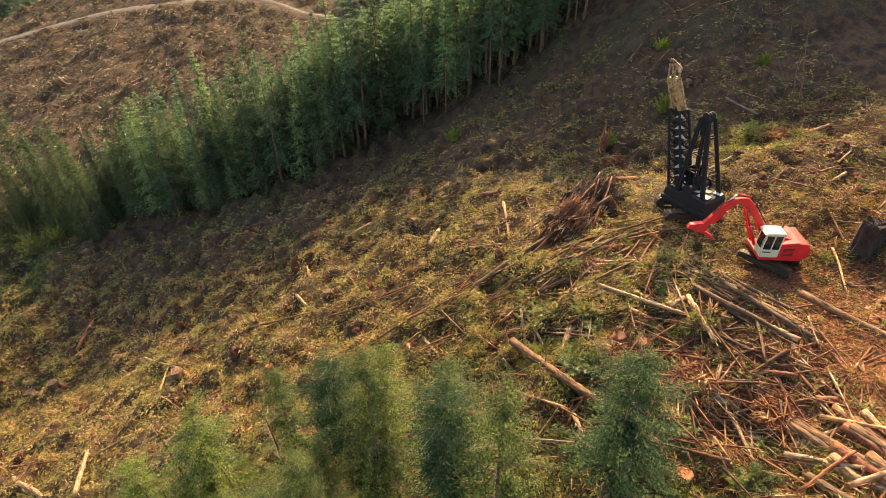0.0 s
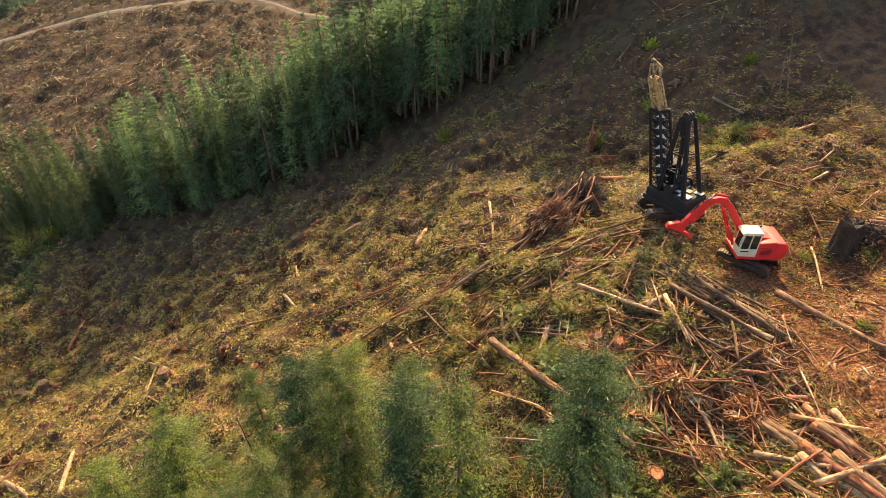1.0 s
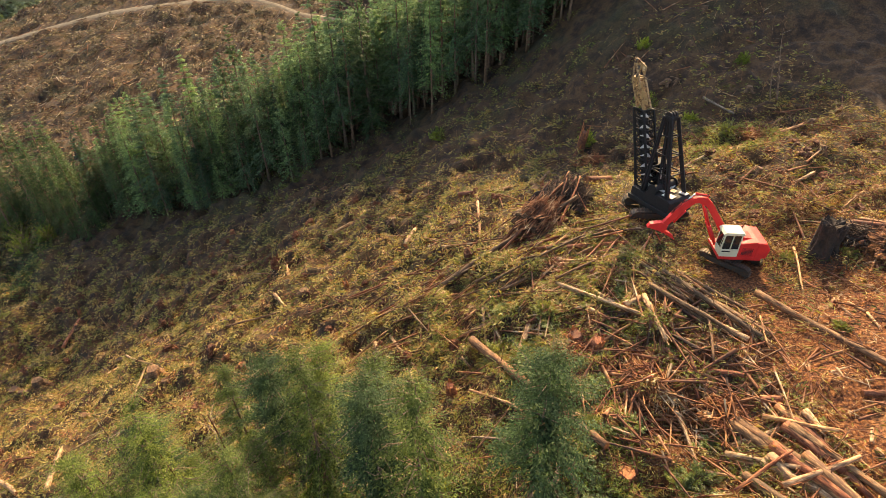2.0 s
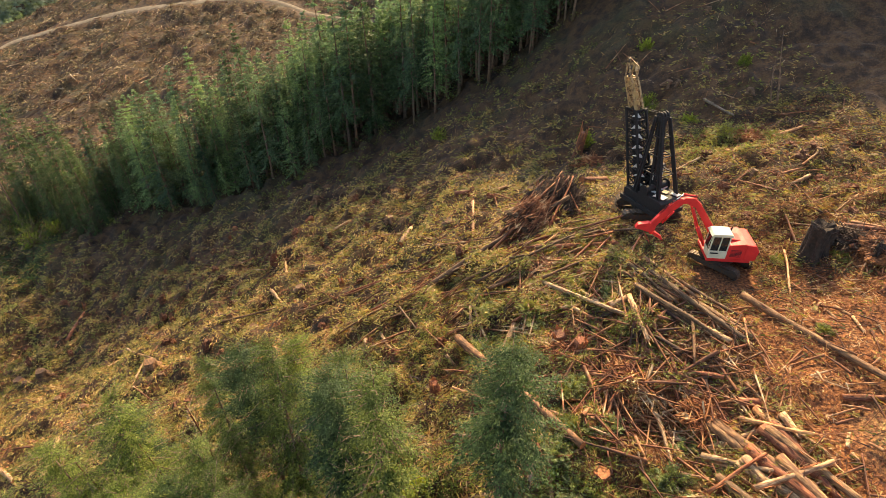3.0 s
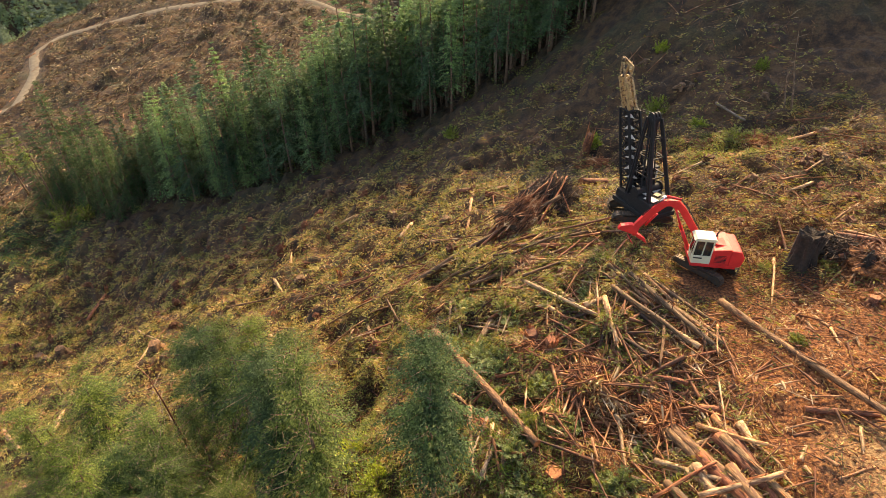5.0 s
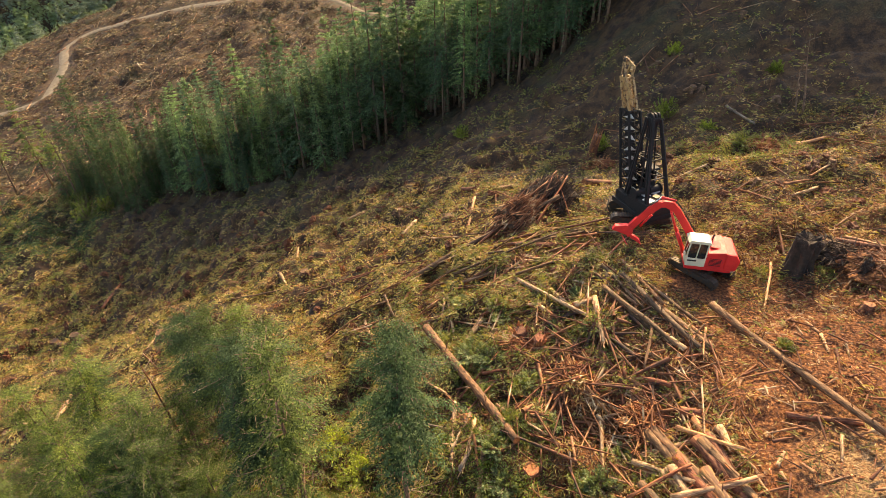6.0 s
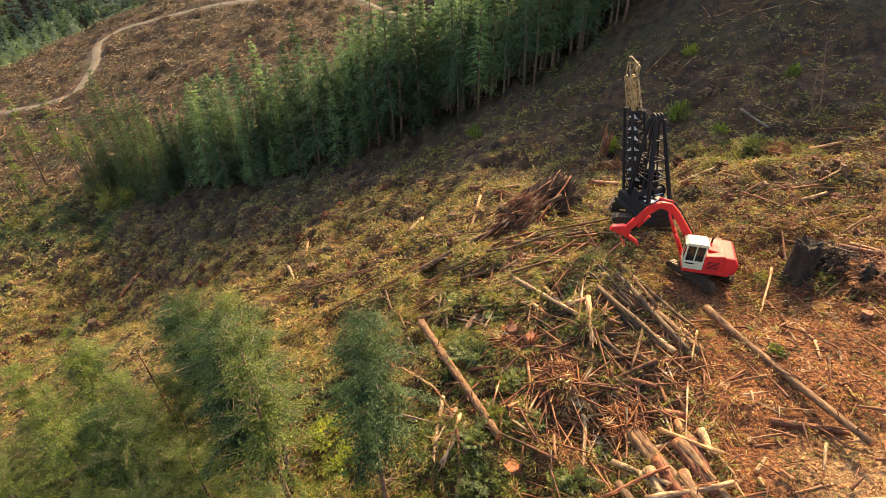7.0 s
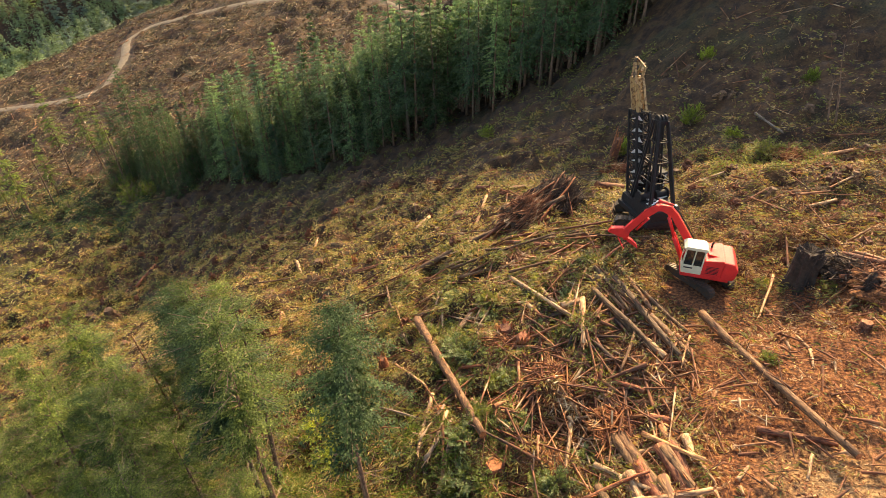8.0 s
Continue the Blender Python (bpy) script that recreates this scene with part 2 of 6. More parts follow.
FRONDS = debris_material("slash_foliage", [(0.0, (0.050, 0.060, 0.017)), (0.28, (0.165, 0.165, 0.042)), (0.52, (0.345, 0.290, 0.082)), (0.76, (0.46, 0.335, 0.115)), (0.88, (0.37, 0.150, 0.056)), (1.0, (0.62, 0.45, 0.20))], 0.7, 0.3)
POLES = debris_material("strewn_poles", [(0.0, (0.05, 0.024, 0.015)), (0.4, (0.18, 0.064, 0.028)), (0.75, (0.33, 0.140, 0.058)), (1.0, (0.58, 0.40, 0.23))])
# leaf colours across the valley, paled and blued to put haze into them
HAZED_CONIFER = debris_material("haze_tinted_conifers", [(0.0, (0.135, 0.190, 0.160)), (1.0, (0.195, 0.255, 0.205))], 0.8, 0.4)
HAZED_BROADLEAF = debris_material("haze_tinted_broadleaves", [(0.0, (0.18, 0.26, 0.16)), (1.0, (0.29, 0.38, 0.22))], 0.8, 0.45)
CHIPS = debris_material("bark_and_chips", [(0.0, (0.10, 0.035, 0.02)), (0.35, (0.22, 0.066, 0.022)), (0.7, (0.37, 0.145, 0.048)), (0.92, (0.52, 0.28, 0.115)), (1.0, (0.66, 0.46, 0.25))])
FAR_BRUSH = debris_material("far_brush", [(0.0, (0.030, 0.024, 0.016)), (0.3, (0.062, 0.050, 0.022)), (0.6, (0.180, 0.115, 0.042)), (0.85, (0.155, 0.130, 0.042)), (1.0, (0.48, 0.33, 0.165))])
FAR_STICKS = debris_material("far_branches", [(0.0, (0.04, 0.022, 0.014)), (0.45, (0.15, 0.068, 0.030)), (0.7, (0.30, 0.16, 0.07)), (1.0, (0.74, 0.58, 0.38))])
GREENS = debris_material("green_regrowth", [(0.0, (0.075, 0.10, 0.024)), (0.5, (0.205, 0.24, 0.065)), (1.0, (0.38, 0.38, 0.135))], 0.6, 0.55)
FRESH = debris_material("cool_green_regrowth", [(0.0, (0.075, 0.115, 0.045)), (0.5, (0.23, 0.29, 0.12)), (1.0, (0.44, 0.48, 0.25))], 0.6, 0.5)
ROTTEN = wood_material("rotten_red_wood", [(0.3, (0.038, 0.018, 0.011)), (0.5, (0.125, 0.052, 0.026)), (0.72, (0.27, 0.12, 0.056))], (4, 4, 4), 0.92, 0.05, 0.6)
DARK_STICKS = debris_material("dark_dead_branches", [(0.0, (0.02, 0.013, 0.010)), (0.6, (0.075, 0.042, 0.026)), (0.9, (0.15, 0.085, 0.045)), (1.0, (0.36, 0.22, 0.12))])
RED_PAINT = painted("red_machine_paint", (0.74, 0.026, 0.024), 0.55, (0.20, 0.05, 0.03), 0.66)
CREAM_PAINT = painted("cream_cab_paint", (0.70, 0.67, 0.47), 0.4, (0.30, 0.22, 0.14), 0.68)
BLACK_PAINT = painted("sooty_black_paint", (0.012, 0.011, 0.011), 0.72, (0.06, 0.035, 0.022), 0.62)
YELLOW_PAINT = painted("faded_yellow_paint", (0.46, 0.28, 0.11), 0.6, (0.14, 0.065, 0.03), 0.5)
EARTH, earth_tree, earth_shader = material("dark_earth", 0.95)
earth_tree.links.new(ramp(earth_tree, noise_of(earth_tree, 3.0, 6), [(0.3, (0.012, 0.009, 0.007)), (0.7, (0.060, 0.038, 0.025))]), earth_shader.inputs["Base Color"])
bumped(earth_tree, earth_shader, noise_of(earth_tree, 5.0, 6), 0.9, 0.15)
WHITE_PAINT = painted("chalky_white_paint", (0.55, 0.53, 0.49), 0.5, (0.25, 0.2, 0.16), 0.62)
STEEL = painted("track_steel", (0.10, 0.085, 0.07), 0.55, (0.16, 0.10, 0.06), 0.5, 0.6)
CHROME = painted("cylinder_rod", (0.6, 0.6, 0.6), 0.2, (0.4, 0.38, 0.35), 0.7, 1.0)
GLASS, glass_tree, glass_shader = material("tinted_glass", 0.06)
glass_shader.inputs["Base Color"].default_value = (0.018, 0.024, 0.024, 1)
glass_shader.inputs["Specular IOR Level"].default_value = 0.8
ROAD, road_tree, road_shader = material("gravel_road", 0.95)
road_tree.links.new(ramp(road_tree, noise_of(road_tree, 0.8, 6), [(0.3, (0.11, 0.082, 0.054)), (0.7, (0.24, 0.185, 0.120))]), road_shader.inputs["Base Color"])
bumped(road_tree, road_shader, noise_of(road_tree, 4.0, 5), 0.5, 0.1)


# ---- building blocks ----
def part(name, bm, mat, parent=None, label=""):
    """Links a bmesh as one mesh object, under parent if there is one."""
    me = bpy.data.meshes.new(name)
    bm.to_mesh(me)
    bm.free()
    for m in mat if isinstance(mat, (list, tuple)) else [mat]:
        me.materials.append(m)
    ob = new(name, me)
    ob.parent = parent
    return tagged(ob, label)


def quick_mesh(name, verts, faces, mats, slots=None, smooth=False):
    """A mesh from arrays; every face has the same number of corners."""
    verts, faces = np.asarray(verts, np.float32), np.asarray(faces, np.int32)
    me = bpy.data.meshes.new(name)
    me.vertices.add(len(verts))
    me.vertices.foreach_set("co", verts.ravel())
    n, k = faces.shape
    me.loops.add(n * k)
    me.loops.foreach_set("vertex_index", faces.ravel())
    me.polygons.add(n)
    me.polygons.foreach_set("loop_start", np.arange(n, dtype=np.int32) * k)
    if slots is not None:
        me.polygons.foreach_set("material_index", np.asarray(slots, np.int32))
    if smooth:
        me.polygons.foreach_set("use_smooth", np.ones(n, bool))
    for m in mats:
        me.materials.append(m)
    me.update(calc_edges=True)
    return me


def tube(bm, points, radii, sides=8, slot=0, end_slot=None, uneven=0.0, seed=0):
    """A tapered, closed tube along points."""
    r, rings = random.Random(seed), []
    points = [Vector(p) for p in points]
    for i, (p, radius) in enumerate(zip(points, radii)):
        along = (points[min(i + 1, len(points) - 1)] - points[max(i - 1, 0)]).normalized()
        side = along.cross(Vector((0.13, 0.37, 0.92))).normalized()
        up = along.cross(side)
        ring = []
        for k in range(sides):
            a = 2 * math.pi * k / sides
            ring.append(bm.verts.new(p + (side * math.cos(a) + up * math.sin(a)) * radius * (1 + uneven * r.uniform(-1, 1))))
        rings.append(ring)
    for a, b in zip(rings, rings[1:]):
        for k in range(sides):
            f = bm.faces.new((a[k], a[(k + 1) % sides], b[(k + 1) % sides], b[k]))
            f.material_index, f.smooth = slot, sides > 5
    for ring, turn in ((rings[0], -1), (rings[-1], 1)):
        f = bm.faces.new(ring[::turn])
        f.material_index = slot if end_slot is None else end_slot


def box(bm, size, at=(0, 0, 0), turn=(0, 0, 0), bevel=0.03, slot=0, top=1.0, shift=0.0):
    """A bevelled box; top: how far its upper face is scaled along x; shift: how far that face is moved along x."""
    made = bmesh.ops.create_cube(bm, size=1.0)["verts"]
    for v in made:
        high = v.co.z > 0
        v.co = Vector((v.co.x * size[0] * (top if high else 1) + (shift if high else 0), v.co.y * size[1], v.co.z * size[2]))
    if bevel:
        edges = list({e for v in made for e in v.link_edges})
        made = bmesh.ops.bevel(bm, geom=edges, offset=bevel, segments=2, affect="EDGES", profile=0.6)["verts"]
    for v in made:
        for f in v.link_faces:
            f.material_index = slot
    bmesh.ops.transform(bm, matrix=pose(*at, *turn), verts=made)


def outline(bm, profile, width, at=(0, 0, 0), bevel=0.03, slot=0):
    """A plate or body whose side view is profile (x, z), width wide along y."""
    front = [bm.verts.new((x + at[0], at[1] - width / 2, z + at[2])) for x, z in profile]
    back = [bm.verts.new((x + at[0], at[1] + width / 2, z + at[2])) for x, z in profile]
    faces = [bm.faces.new(front), bm.faces.new(back[::-1])]
    for i in range(len(profile)):
        j = (i + 1) % len(profile)
        faces.append(bm.faces.new((front[j], front[i], back[i], back[j])))
    bmesh.ops.recalc_face_normals(bm, faces=faces)
    for f in faces:
        f.material_index = slot
    if bevel:
        bmesh.ops.bevel(bm, geom=list({e for f in faces for e in f.edges}), offset=bevel, segments=2, affect="EDGES", profile=0.6)


def thing(name, m, label, category, group=""):
    ob = new(name)
    ob.empty_display_size = 0.3
    ob.matrix_world = m
    return tagged(ob, label, category, group)


# ---- the ground ----
def steps(*runs):
    return np.concatenate([np.arange(a, b, d) for a, b, d in runs])


grid_x = steps((-2600, -500, 300), (-500, -260, 10), (-260, -96, 2.0), (-96, 62, 0.65), (62, 112, 2), (112, 2700, 300))
grid_y = steps((-2500, -60, 300), (-60, 4, 4), (4, 106, 0.65), (106, 300, 2.0), (300, 520, 10), (520, 2700, 300))
gx, gy = np.meshgrid(grid_x, grid_y)
nx, ny = len(grid_x), len(grid_y)
index = np.arange(nx * ny).reshape(ny, nx)
quads = np.stack([index[:-1, :-1], index[:-1, 1:], index[1:, 1:], index[1:, :-1]], -1).reshape(-1, 4)
ground = new("ground", quick_mesh("ground", np.stack([gx, gy, land(gx, gy)], -1).reshape(-1, 3), quads, [SOIL], smooth=True))
tagged(ground, "logged hillside of brown soil, needles and bark", "ground", kind="structure")


def ribbon(name, line, width, mat, label):
    """A road laid on the land along a line, its crown a little raised."""
    along = np.gradient(line, axis=0)
    side = np.stack([-along[:, 1], along[:, 0]], -1) / np.linalg.norm(along, axis=1)[:, None]
    verts, cols = [], np.linspace(-1, 1, 7)
    for k in cols:
        p = line + side * (k * width / 2)
        verts.append(np.stack([p[:, 0], p[:, 1], smooth_land(p[:, 0], p[:, 1]) + 0.22 - 0.3 * abs(k) ** 3], -1))
    verts = np.stack(verts, 1)
    n = len(line)
    ids = np.arange(n * 7).reshape(n, 7)
    faces = np.stack([ids[:-1, :-1], ids[1:, :-1], ids[1:, 1:], ids[:-1, 1:]], -1).reshape(-1, 4)
    return tagged(new(name, quick_mesh(name, verts.reshape(-1, 3), faces, [mat], smooth=True)), label, "road", kind="structure")


ribbon("road", ROAD_LINES[0], 4.0, ROAD, "pale gravel logging road across the far clearing")
ribbon("road", ROAD_LINES[1], 2.4, ROAD, "pale gravel spur road bending behind the trees")


# ---- trees ----
def sprays(centres, outward, size, width, droop, count, gen, cross=True):
    """Small pointed leaf blades: at each centre, count of them, fanned about outward."""
    n = len(centres) * count
    c, o = np.repeat(centres, count, 0), np.repeat(outward, count, 0)
    turn = gen.normal(0, 0.75, n)
    d = np.stack([o[:, 0] * np.cos(turn) - o[:, 1] * np.sin(turn), o[:, 0] * np.sin(turn) + o[:, 1] * np.cos(turn), o[:, 2] - gen.uniform(0.2, 1.0, n) * droop], -1)
    d /= np.linalg.norm(d, axis=1)[:, None]
    side = np.cross(d, gen.normal(0, 1, (n, 3)) * 0.6 + (0, 0, 1.0))
    side /= np.linalg.norm(side, axis=1)[:, None] + 1e-6
    length, half = size * gen.uniform(0.55, 1.3, n)[:, None], width * gen.uniform(0.6, 1.3, n)[:, None] / 2
    base = c + gen.normal(0, size * 0.18, (n, 3))
    mid = base + d * length * 0.55 + (0, 0, 0.06) * length
    verts = np.stack([mid * 0.6 + base * 0.4 - side * half, mid + side * half, base + d * length - (0, 0, 0.12) * length], 1).reshape(-1, 3)
    return verts, np.arange(n * 3).reshape(-1, 3)


def limb_mesh(starts, ends, thick, name, mat, sides=3, sag=0.0, halves=2):
    """Thin tapered sticks, all in one mesh."""
    starts, ends = np.asarray(starts, float), np.asarray(ends, float)
    n = len(starts)
    along = ends - starts
    along /= np.linalg.norm(along, axis=1)[:, None] + 1e-9
    u = np.cross(along, (0.31, 0.17, 0.93))
    u /= np.linalg.norm(u, axis=1)[:, None] + 1e-9
    v = np.cross(along, u)
    rings = []
    stations = [(starts, 1.0), ((starts + ends) / 2 + np.array([0, 0, 1.0]) * np.reshape(sag, (-1, 1)), 0.75), (ends, 0.35)]
    for p, r in stations if halves == 2 else stations[::2]:
        for k in range(sides):
            a = 2 * math.pi * k / sides
            rings.append(p + (u * math.cos(a) + v * math.sin(a)) * (np.reshape(thick, (-1, 1)) * r))
    verts = np.stack(rings, 1).reshape(-1, 3)
    one = [(s * sides + k, s * sides + (k + 1) % sides, (s + 1) * sides + (k + 1) % sides, (s + 1) * sides + k) for s in range(halves) for k in range(sides)]
    faces = (np.arange(n)[:, None, None] * sides * (halves + 1) + np.array(one)[None]).reshape(-1, 4)
    return quick_mesh(name, verts, faces, [mat])


def conifer_meshes(seed, height, radius, bare, branches, per_branch, size, width, needles, rounded=0.0, lean=0.0, fan=2, twiggy=False, puffs=0.0, corners=4, taper=1.05):
    """Trunk, crown and dead twigs of one conifer that stands at the origin."""
    gen = np.random.default_rng(seed)
    bm = bmesh.new()
    bend = gen.normal(0, 0.012, 2)
    ks = np.linspace(0, 1, 9)
    path = [(height * (bend[0] * math.sin(3 * k) + lean * k), height * bend[1] * math.sin(2.4 * k), height * k * 0.99) for k in ks]
    base = 0.008 * height + 0.06
    tube(bm, path, [base * (1.35 if k == 0 else 1 - 0.93 * k) for k in ks], 7, uneven=0.06, seed=seed)
    trunk = bpy.data.meshes.new("trunk")
    bm.to_mesh(trunk)
    bm.free()
    trunk.materials.append(TRUNK_BARK)

    def axis(h):
        return np.stack([np.interp(h, [p[2] for p in path], [p[j] for p in path]) for j in (0, 1, 2)], -1)

    f = bare + (1 - bare) * gen.random(branches) ** 0.9
    tiers = max(6, round(height * (1 - bare) / 0.85))   # branches stand in loose whorls
    f = np.clip(np.round((f - bare) * tiers) / tiers + bare + gen.normal(0, 0.16 / tiers, branches), bare, 0.995)
    h = f * height
    turn = gen.random(branches) * 2 * math.pi
    q = (f - bare) / (1 - bare)
    cone = (1 - q) ** taper * (0.7 + 0.3 * np.minimum(1, q * 6 + 0.2))
    dome = np.sqrt(np.maximum(0.02, 1 - (2 * q - 0.85) ** 2 / 1.5))
    reach = radius * ((1 - rounded) * cone + rounded * dome * 0.85) * gen.uniform(0.5, 1.25, branches) * (0.45 + 1.1 * (0.5 + value_noise(turn * 1.1 + seed, f * 9.0 + seed))) + 0.15
    out = np.stack([np.cos(turn), np.sin(turn), 0 * turn], -1)
    root = axis(h)
    slope = 0.12 + 0.55 * q ** 2 + gen.normal(0, 0.08, branches)
    t = np.linspace(0.18, 1.0, per_branch)
    along = reach[:, None] * t[None]
    pos = root[:, None] + out[:, None] * along[..., None]
    pos[:, :, 2] += slope[:, None] * along - (0.48 - 0.2 * q)[:, None] * along * t[None]
    tips = pos[:, -1]
    pos = np.repeat(pos.reshape(-1, 3), fan, 0) + gen.normal(0, 0.06, (branches * per_branch * fan, 3)) * size
    # flat feathers on both sides of each branch, hanging a little
    n = len(pos)
    tt = np.tile(np.repeat(t, fan), branches)
    if puffs:   # short sprays in loose tufts round each twig
        ball = gen.normal(0, 1, (n, 3))
        pos = pos + ball * (gen.random((n, 1)) ** 0.5 / (np.linalg.norm(ball, axis=1)[:, None] + 1e-6)) * (puffs, puffs, puffs * 0.6)
    hand = np.tile(np.where(np.arange(fan) % 2, 1.0, -1.0), branches * per_branch) * gen.uniform(0.35, 1.25, n) * np.where(tt > 0.97, 0.5, 1.0)
    o = np.repeat(out, per_branch * fan, 0)
    d = np.stack([o[:, 0] * np.cos(hand) - o[:, 1] * np.sin(hand), o[:, 0] * np.sin(hand) + o[:, 1] * np.cos(hand), gen.normal(-0.22, 0.26, n)], -1)
    d /= np.linalg.norm(d, axis=1)[:, None]
    side = np.cross(d, gen.normal(0, 0.42, (n, 3)) + (0, 0, 1.0))
    side /= np.linalg.norm(side, axis=1)[:, None] + 1e-6
    shrink = (1.2 - 0.45 * tt) * np.repeat(1.15 - 0.62 * q, per_branch * fan)
    long_, half = (size * gen.uniform(0.6, 1.3, n) * shrink)[:, None], (width * gen.uniform(0.6, 1.3, n) * shrink)[:, None] / 2
    mid = pos + d * long_ * 0.5
    tip = pos + d * long_ - (0, 0, 0.14) * long_
    blade = [pos, mid + side * half, tip, mid - side * half] if corners == 4 else [pos - side * half, mid + side * half, tip]
    verts = np.stack(blade, 1).reshape(-1, 3)
    faces = np.arange(n * corners).reshape(-1, corners)
    crown = quick_mesh("crown", verts, faces, [needles])
    m = max(10, branches // (2 if twiggy else 5))
    fd = gen.uniform(bare * 0.35, min(0.95, bare + 0.4), m)
    td = gen.random(m) * 2 * math.pi
    a = axis(fd * height)
    ld = radius * gen.uniform(0.2, 0.85, m)
    b = a + np.stack([np.cos(td) * ld, np.sin(td) * ld, gen.uniform(-0.35, 0.25, m) * ld], -1)
    every = 2 if twiggy else 4
    starts, ends, thick = [a, root[::every]], [b, tips[::every]], [np.full(m, 0.022), np.full(len(root[::every]), 0.03)]
    if twiggy:   # fine bare side twigs on the dead and the living branches
        for u0, v0 in ((a, b), (root, tips), (a, b), (a, b)):
            k = gen.uniform(0.3, 0.95, len(u0))[:, None]
            p = u0 + (v0 - u0) * k
            starts.append(p)
            ends.append(p + (v0 - u0) * 0.25 + gen.normal(0, 0.22, (len(u0), 3)) * (1, 1, 0.8))
            thick.append(np.full(len(u0), 0.017))
    limbs = limb_mesh(np.concatenate(starts), np.concatenate(ends), np.concatenate(thick), "branch", DEAD_TWIG, halves=1)
    return trunk, crown, limbs


def plant(meshes, x, y, size, turn, label, group, tilt=(0, 0), name="conifer", sink=0.25):
    tree = thing(name, pose(x, y, ground_at(x, y) - sink, tilt[0], tilt[1], turn) @ Matrix.Scale(size, 4), label, "tree", group)
    for kind, me in zip(("trunk", "crown", "twig_tangle"), meshes):
        if me:
            ob = new(kind, me)
            ob.parent = tree
            if kind == "twig_tangle":
                tagged(ob, kind="stuff")
    return tree


pick = random.Random(11)
FOREST = [conifer_meshes(20 + i, 29, r, bare, n, 8, 0.66, 0.23, DARK_SPRUCE, rounded, fan=4, corners=3, taper=0.85) for i, (r, bare, rounded, n) in enumerate([(6.4, 0.05, 0, 230), (5.2, 0.10, 0, 190), (6.9, 0.04, 0, 240), (5.6, 0.10, 0, 180), (4.8, 0.08, 0, 180), (6.0, 0.14, 0, 160)])]
TALL = [conifer_meshes(30 + i, 30, r, bare, 190, 7, 0.62, 0.19, SPRUCE, rounded, fan=5, corners=3) for i, (r, bare, rounded) in enumerate([(4.6, 0.30, 0.1), (5.2, 0.22, 0.1), (4.2, 0.40, 0.1), (5.2, 0.16, 0)])]
SHADY = [conifer_meshes(50 + i, 29, r, bare, n, 8, 0.62, 0.20, CEDAR, 0, fan=5, corners=3) for i, (r, bare, n) in enumerate([(5.8, 0.06, 210), (4.8, 0.10, 180)])]
THIN = [conifer_meshes(36 + i, 22, r, bare, n, 6, 0.7, 0.16, mat, 0.25, lean, 4, corners=3) for i, (r, bare, lean, n, mat) in enumerate(((3.2, 0.30, -0.03, 120, HEMLOCK), (2.9, 0.40, 0.02, 105, HEMLOCK), (4.4, 0.06, -0.02, 220, CEDAR)))]
DEEP = [conifer_meshes(40 + i, 29, 4.2, bare, 90, 5, 1.35, 0.7, DARK_SPRUCE, 0.15, fan=2, corners=3) for i, bare in enumerate((0.02, 0.06, 0.12))]
EDGE = [(-112, 92), (-92, 97), (-74, 97), (-66, 97), (-60, 96), (-40, 93), (-23, 95), (-9, 103), (4, 102), (12, 100), (24, 98), (34, 104), (48, 107), (64, 106), (82, 99), (110, 84)]


def forest_edge(x):
    return float(np.interp(x, [p[0] for p in EDGE], [p[1] for p in EDGE]))


def mesh_arrays(me):
    verts, loops = np.empty(len(me.vertices) * 3, np.float32), np.empty(len(me.loops), np.int32)
    me.vertices.foreach_get("co", verts)
    me.loops.foreach_get("vertex_index", loops)
    return verts.reshape(-1, 3), loops.reshape(-1, 3)


DEEP.append(conifer_meshes(44, 29, 4.0, 0.15, 110, 5, 1.2, 0.75, DARK_SPRUCE, 0.15, fan=2, corners=3))
DEEP.append(conifer_meshes(45, 29, 4.2, 0.1, 44, 3, 2.6, 1.5, DARK_SPRUCE, 0.2, fan=2, corners=3))
deep_parts = [mesh_arrays(crown) for _, crown, _ in DEEP]
deep_spots = []


def stand(x0, x1, deep, spacing, label, grow=(0.8, 1.15), rows=3):
    """Rows of trees: the first ones at the edge as things, those behind them kept for the joined forest."""
    x = x0
    while x < x1:
        y = forest_edge(x) + pick.uniform(-3.5, 2)
        end, row = y + deep(x), 0
        while y < end:
            px, py = x + pick.uniform(-1.6, 1.6), y + pick.uniform(-1.6, 1.6)
            size = grow[0] + (grow[1] - grow[0]) * pick.random() ** (0.8 if row else 1.2)
            size *= float(np.interp(x, [-67, -55, -42, -18, 12, 27], [0.72, 0.76, 0.93, 1.02, 0.98, 0.9]))
            if row < rows:
                kinds = TALL if x > -14 + pick.uniform(-12, 12) else FOREST
                if kinds is FOREST and pick.random() < (0.6 if x < -44 else 0.45):
                    kinds = SHADY
                plant(pick.choice(kinds), px, py, size, pick.uniform(0, 360), label, "standing forest", (pick.uniform(-1.5, 1.5), pick.uniform(-1.5, 1.5)))
            else:
                deep_spots.append((px, py, min(size, 0.72), pick.uniform(0, 6.28), 4 if x > 66 else 3 if x > 28 else pick.randrange(3)))
            y += (spacing if row < rows else 3.1) * pick.uniform(0.7, 1.3)
            row += 1
        x += spacing * pick.uniform(0.6, 1.1)


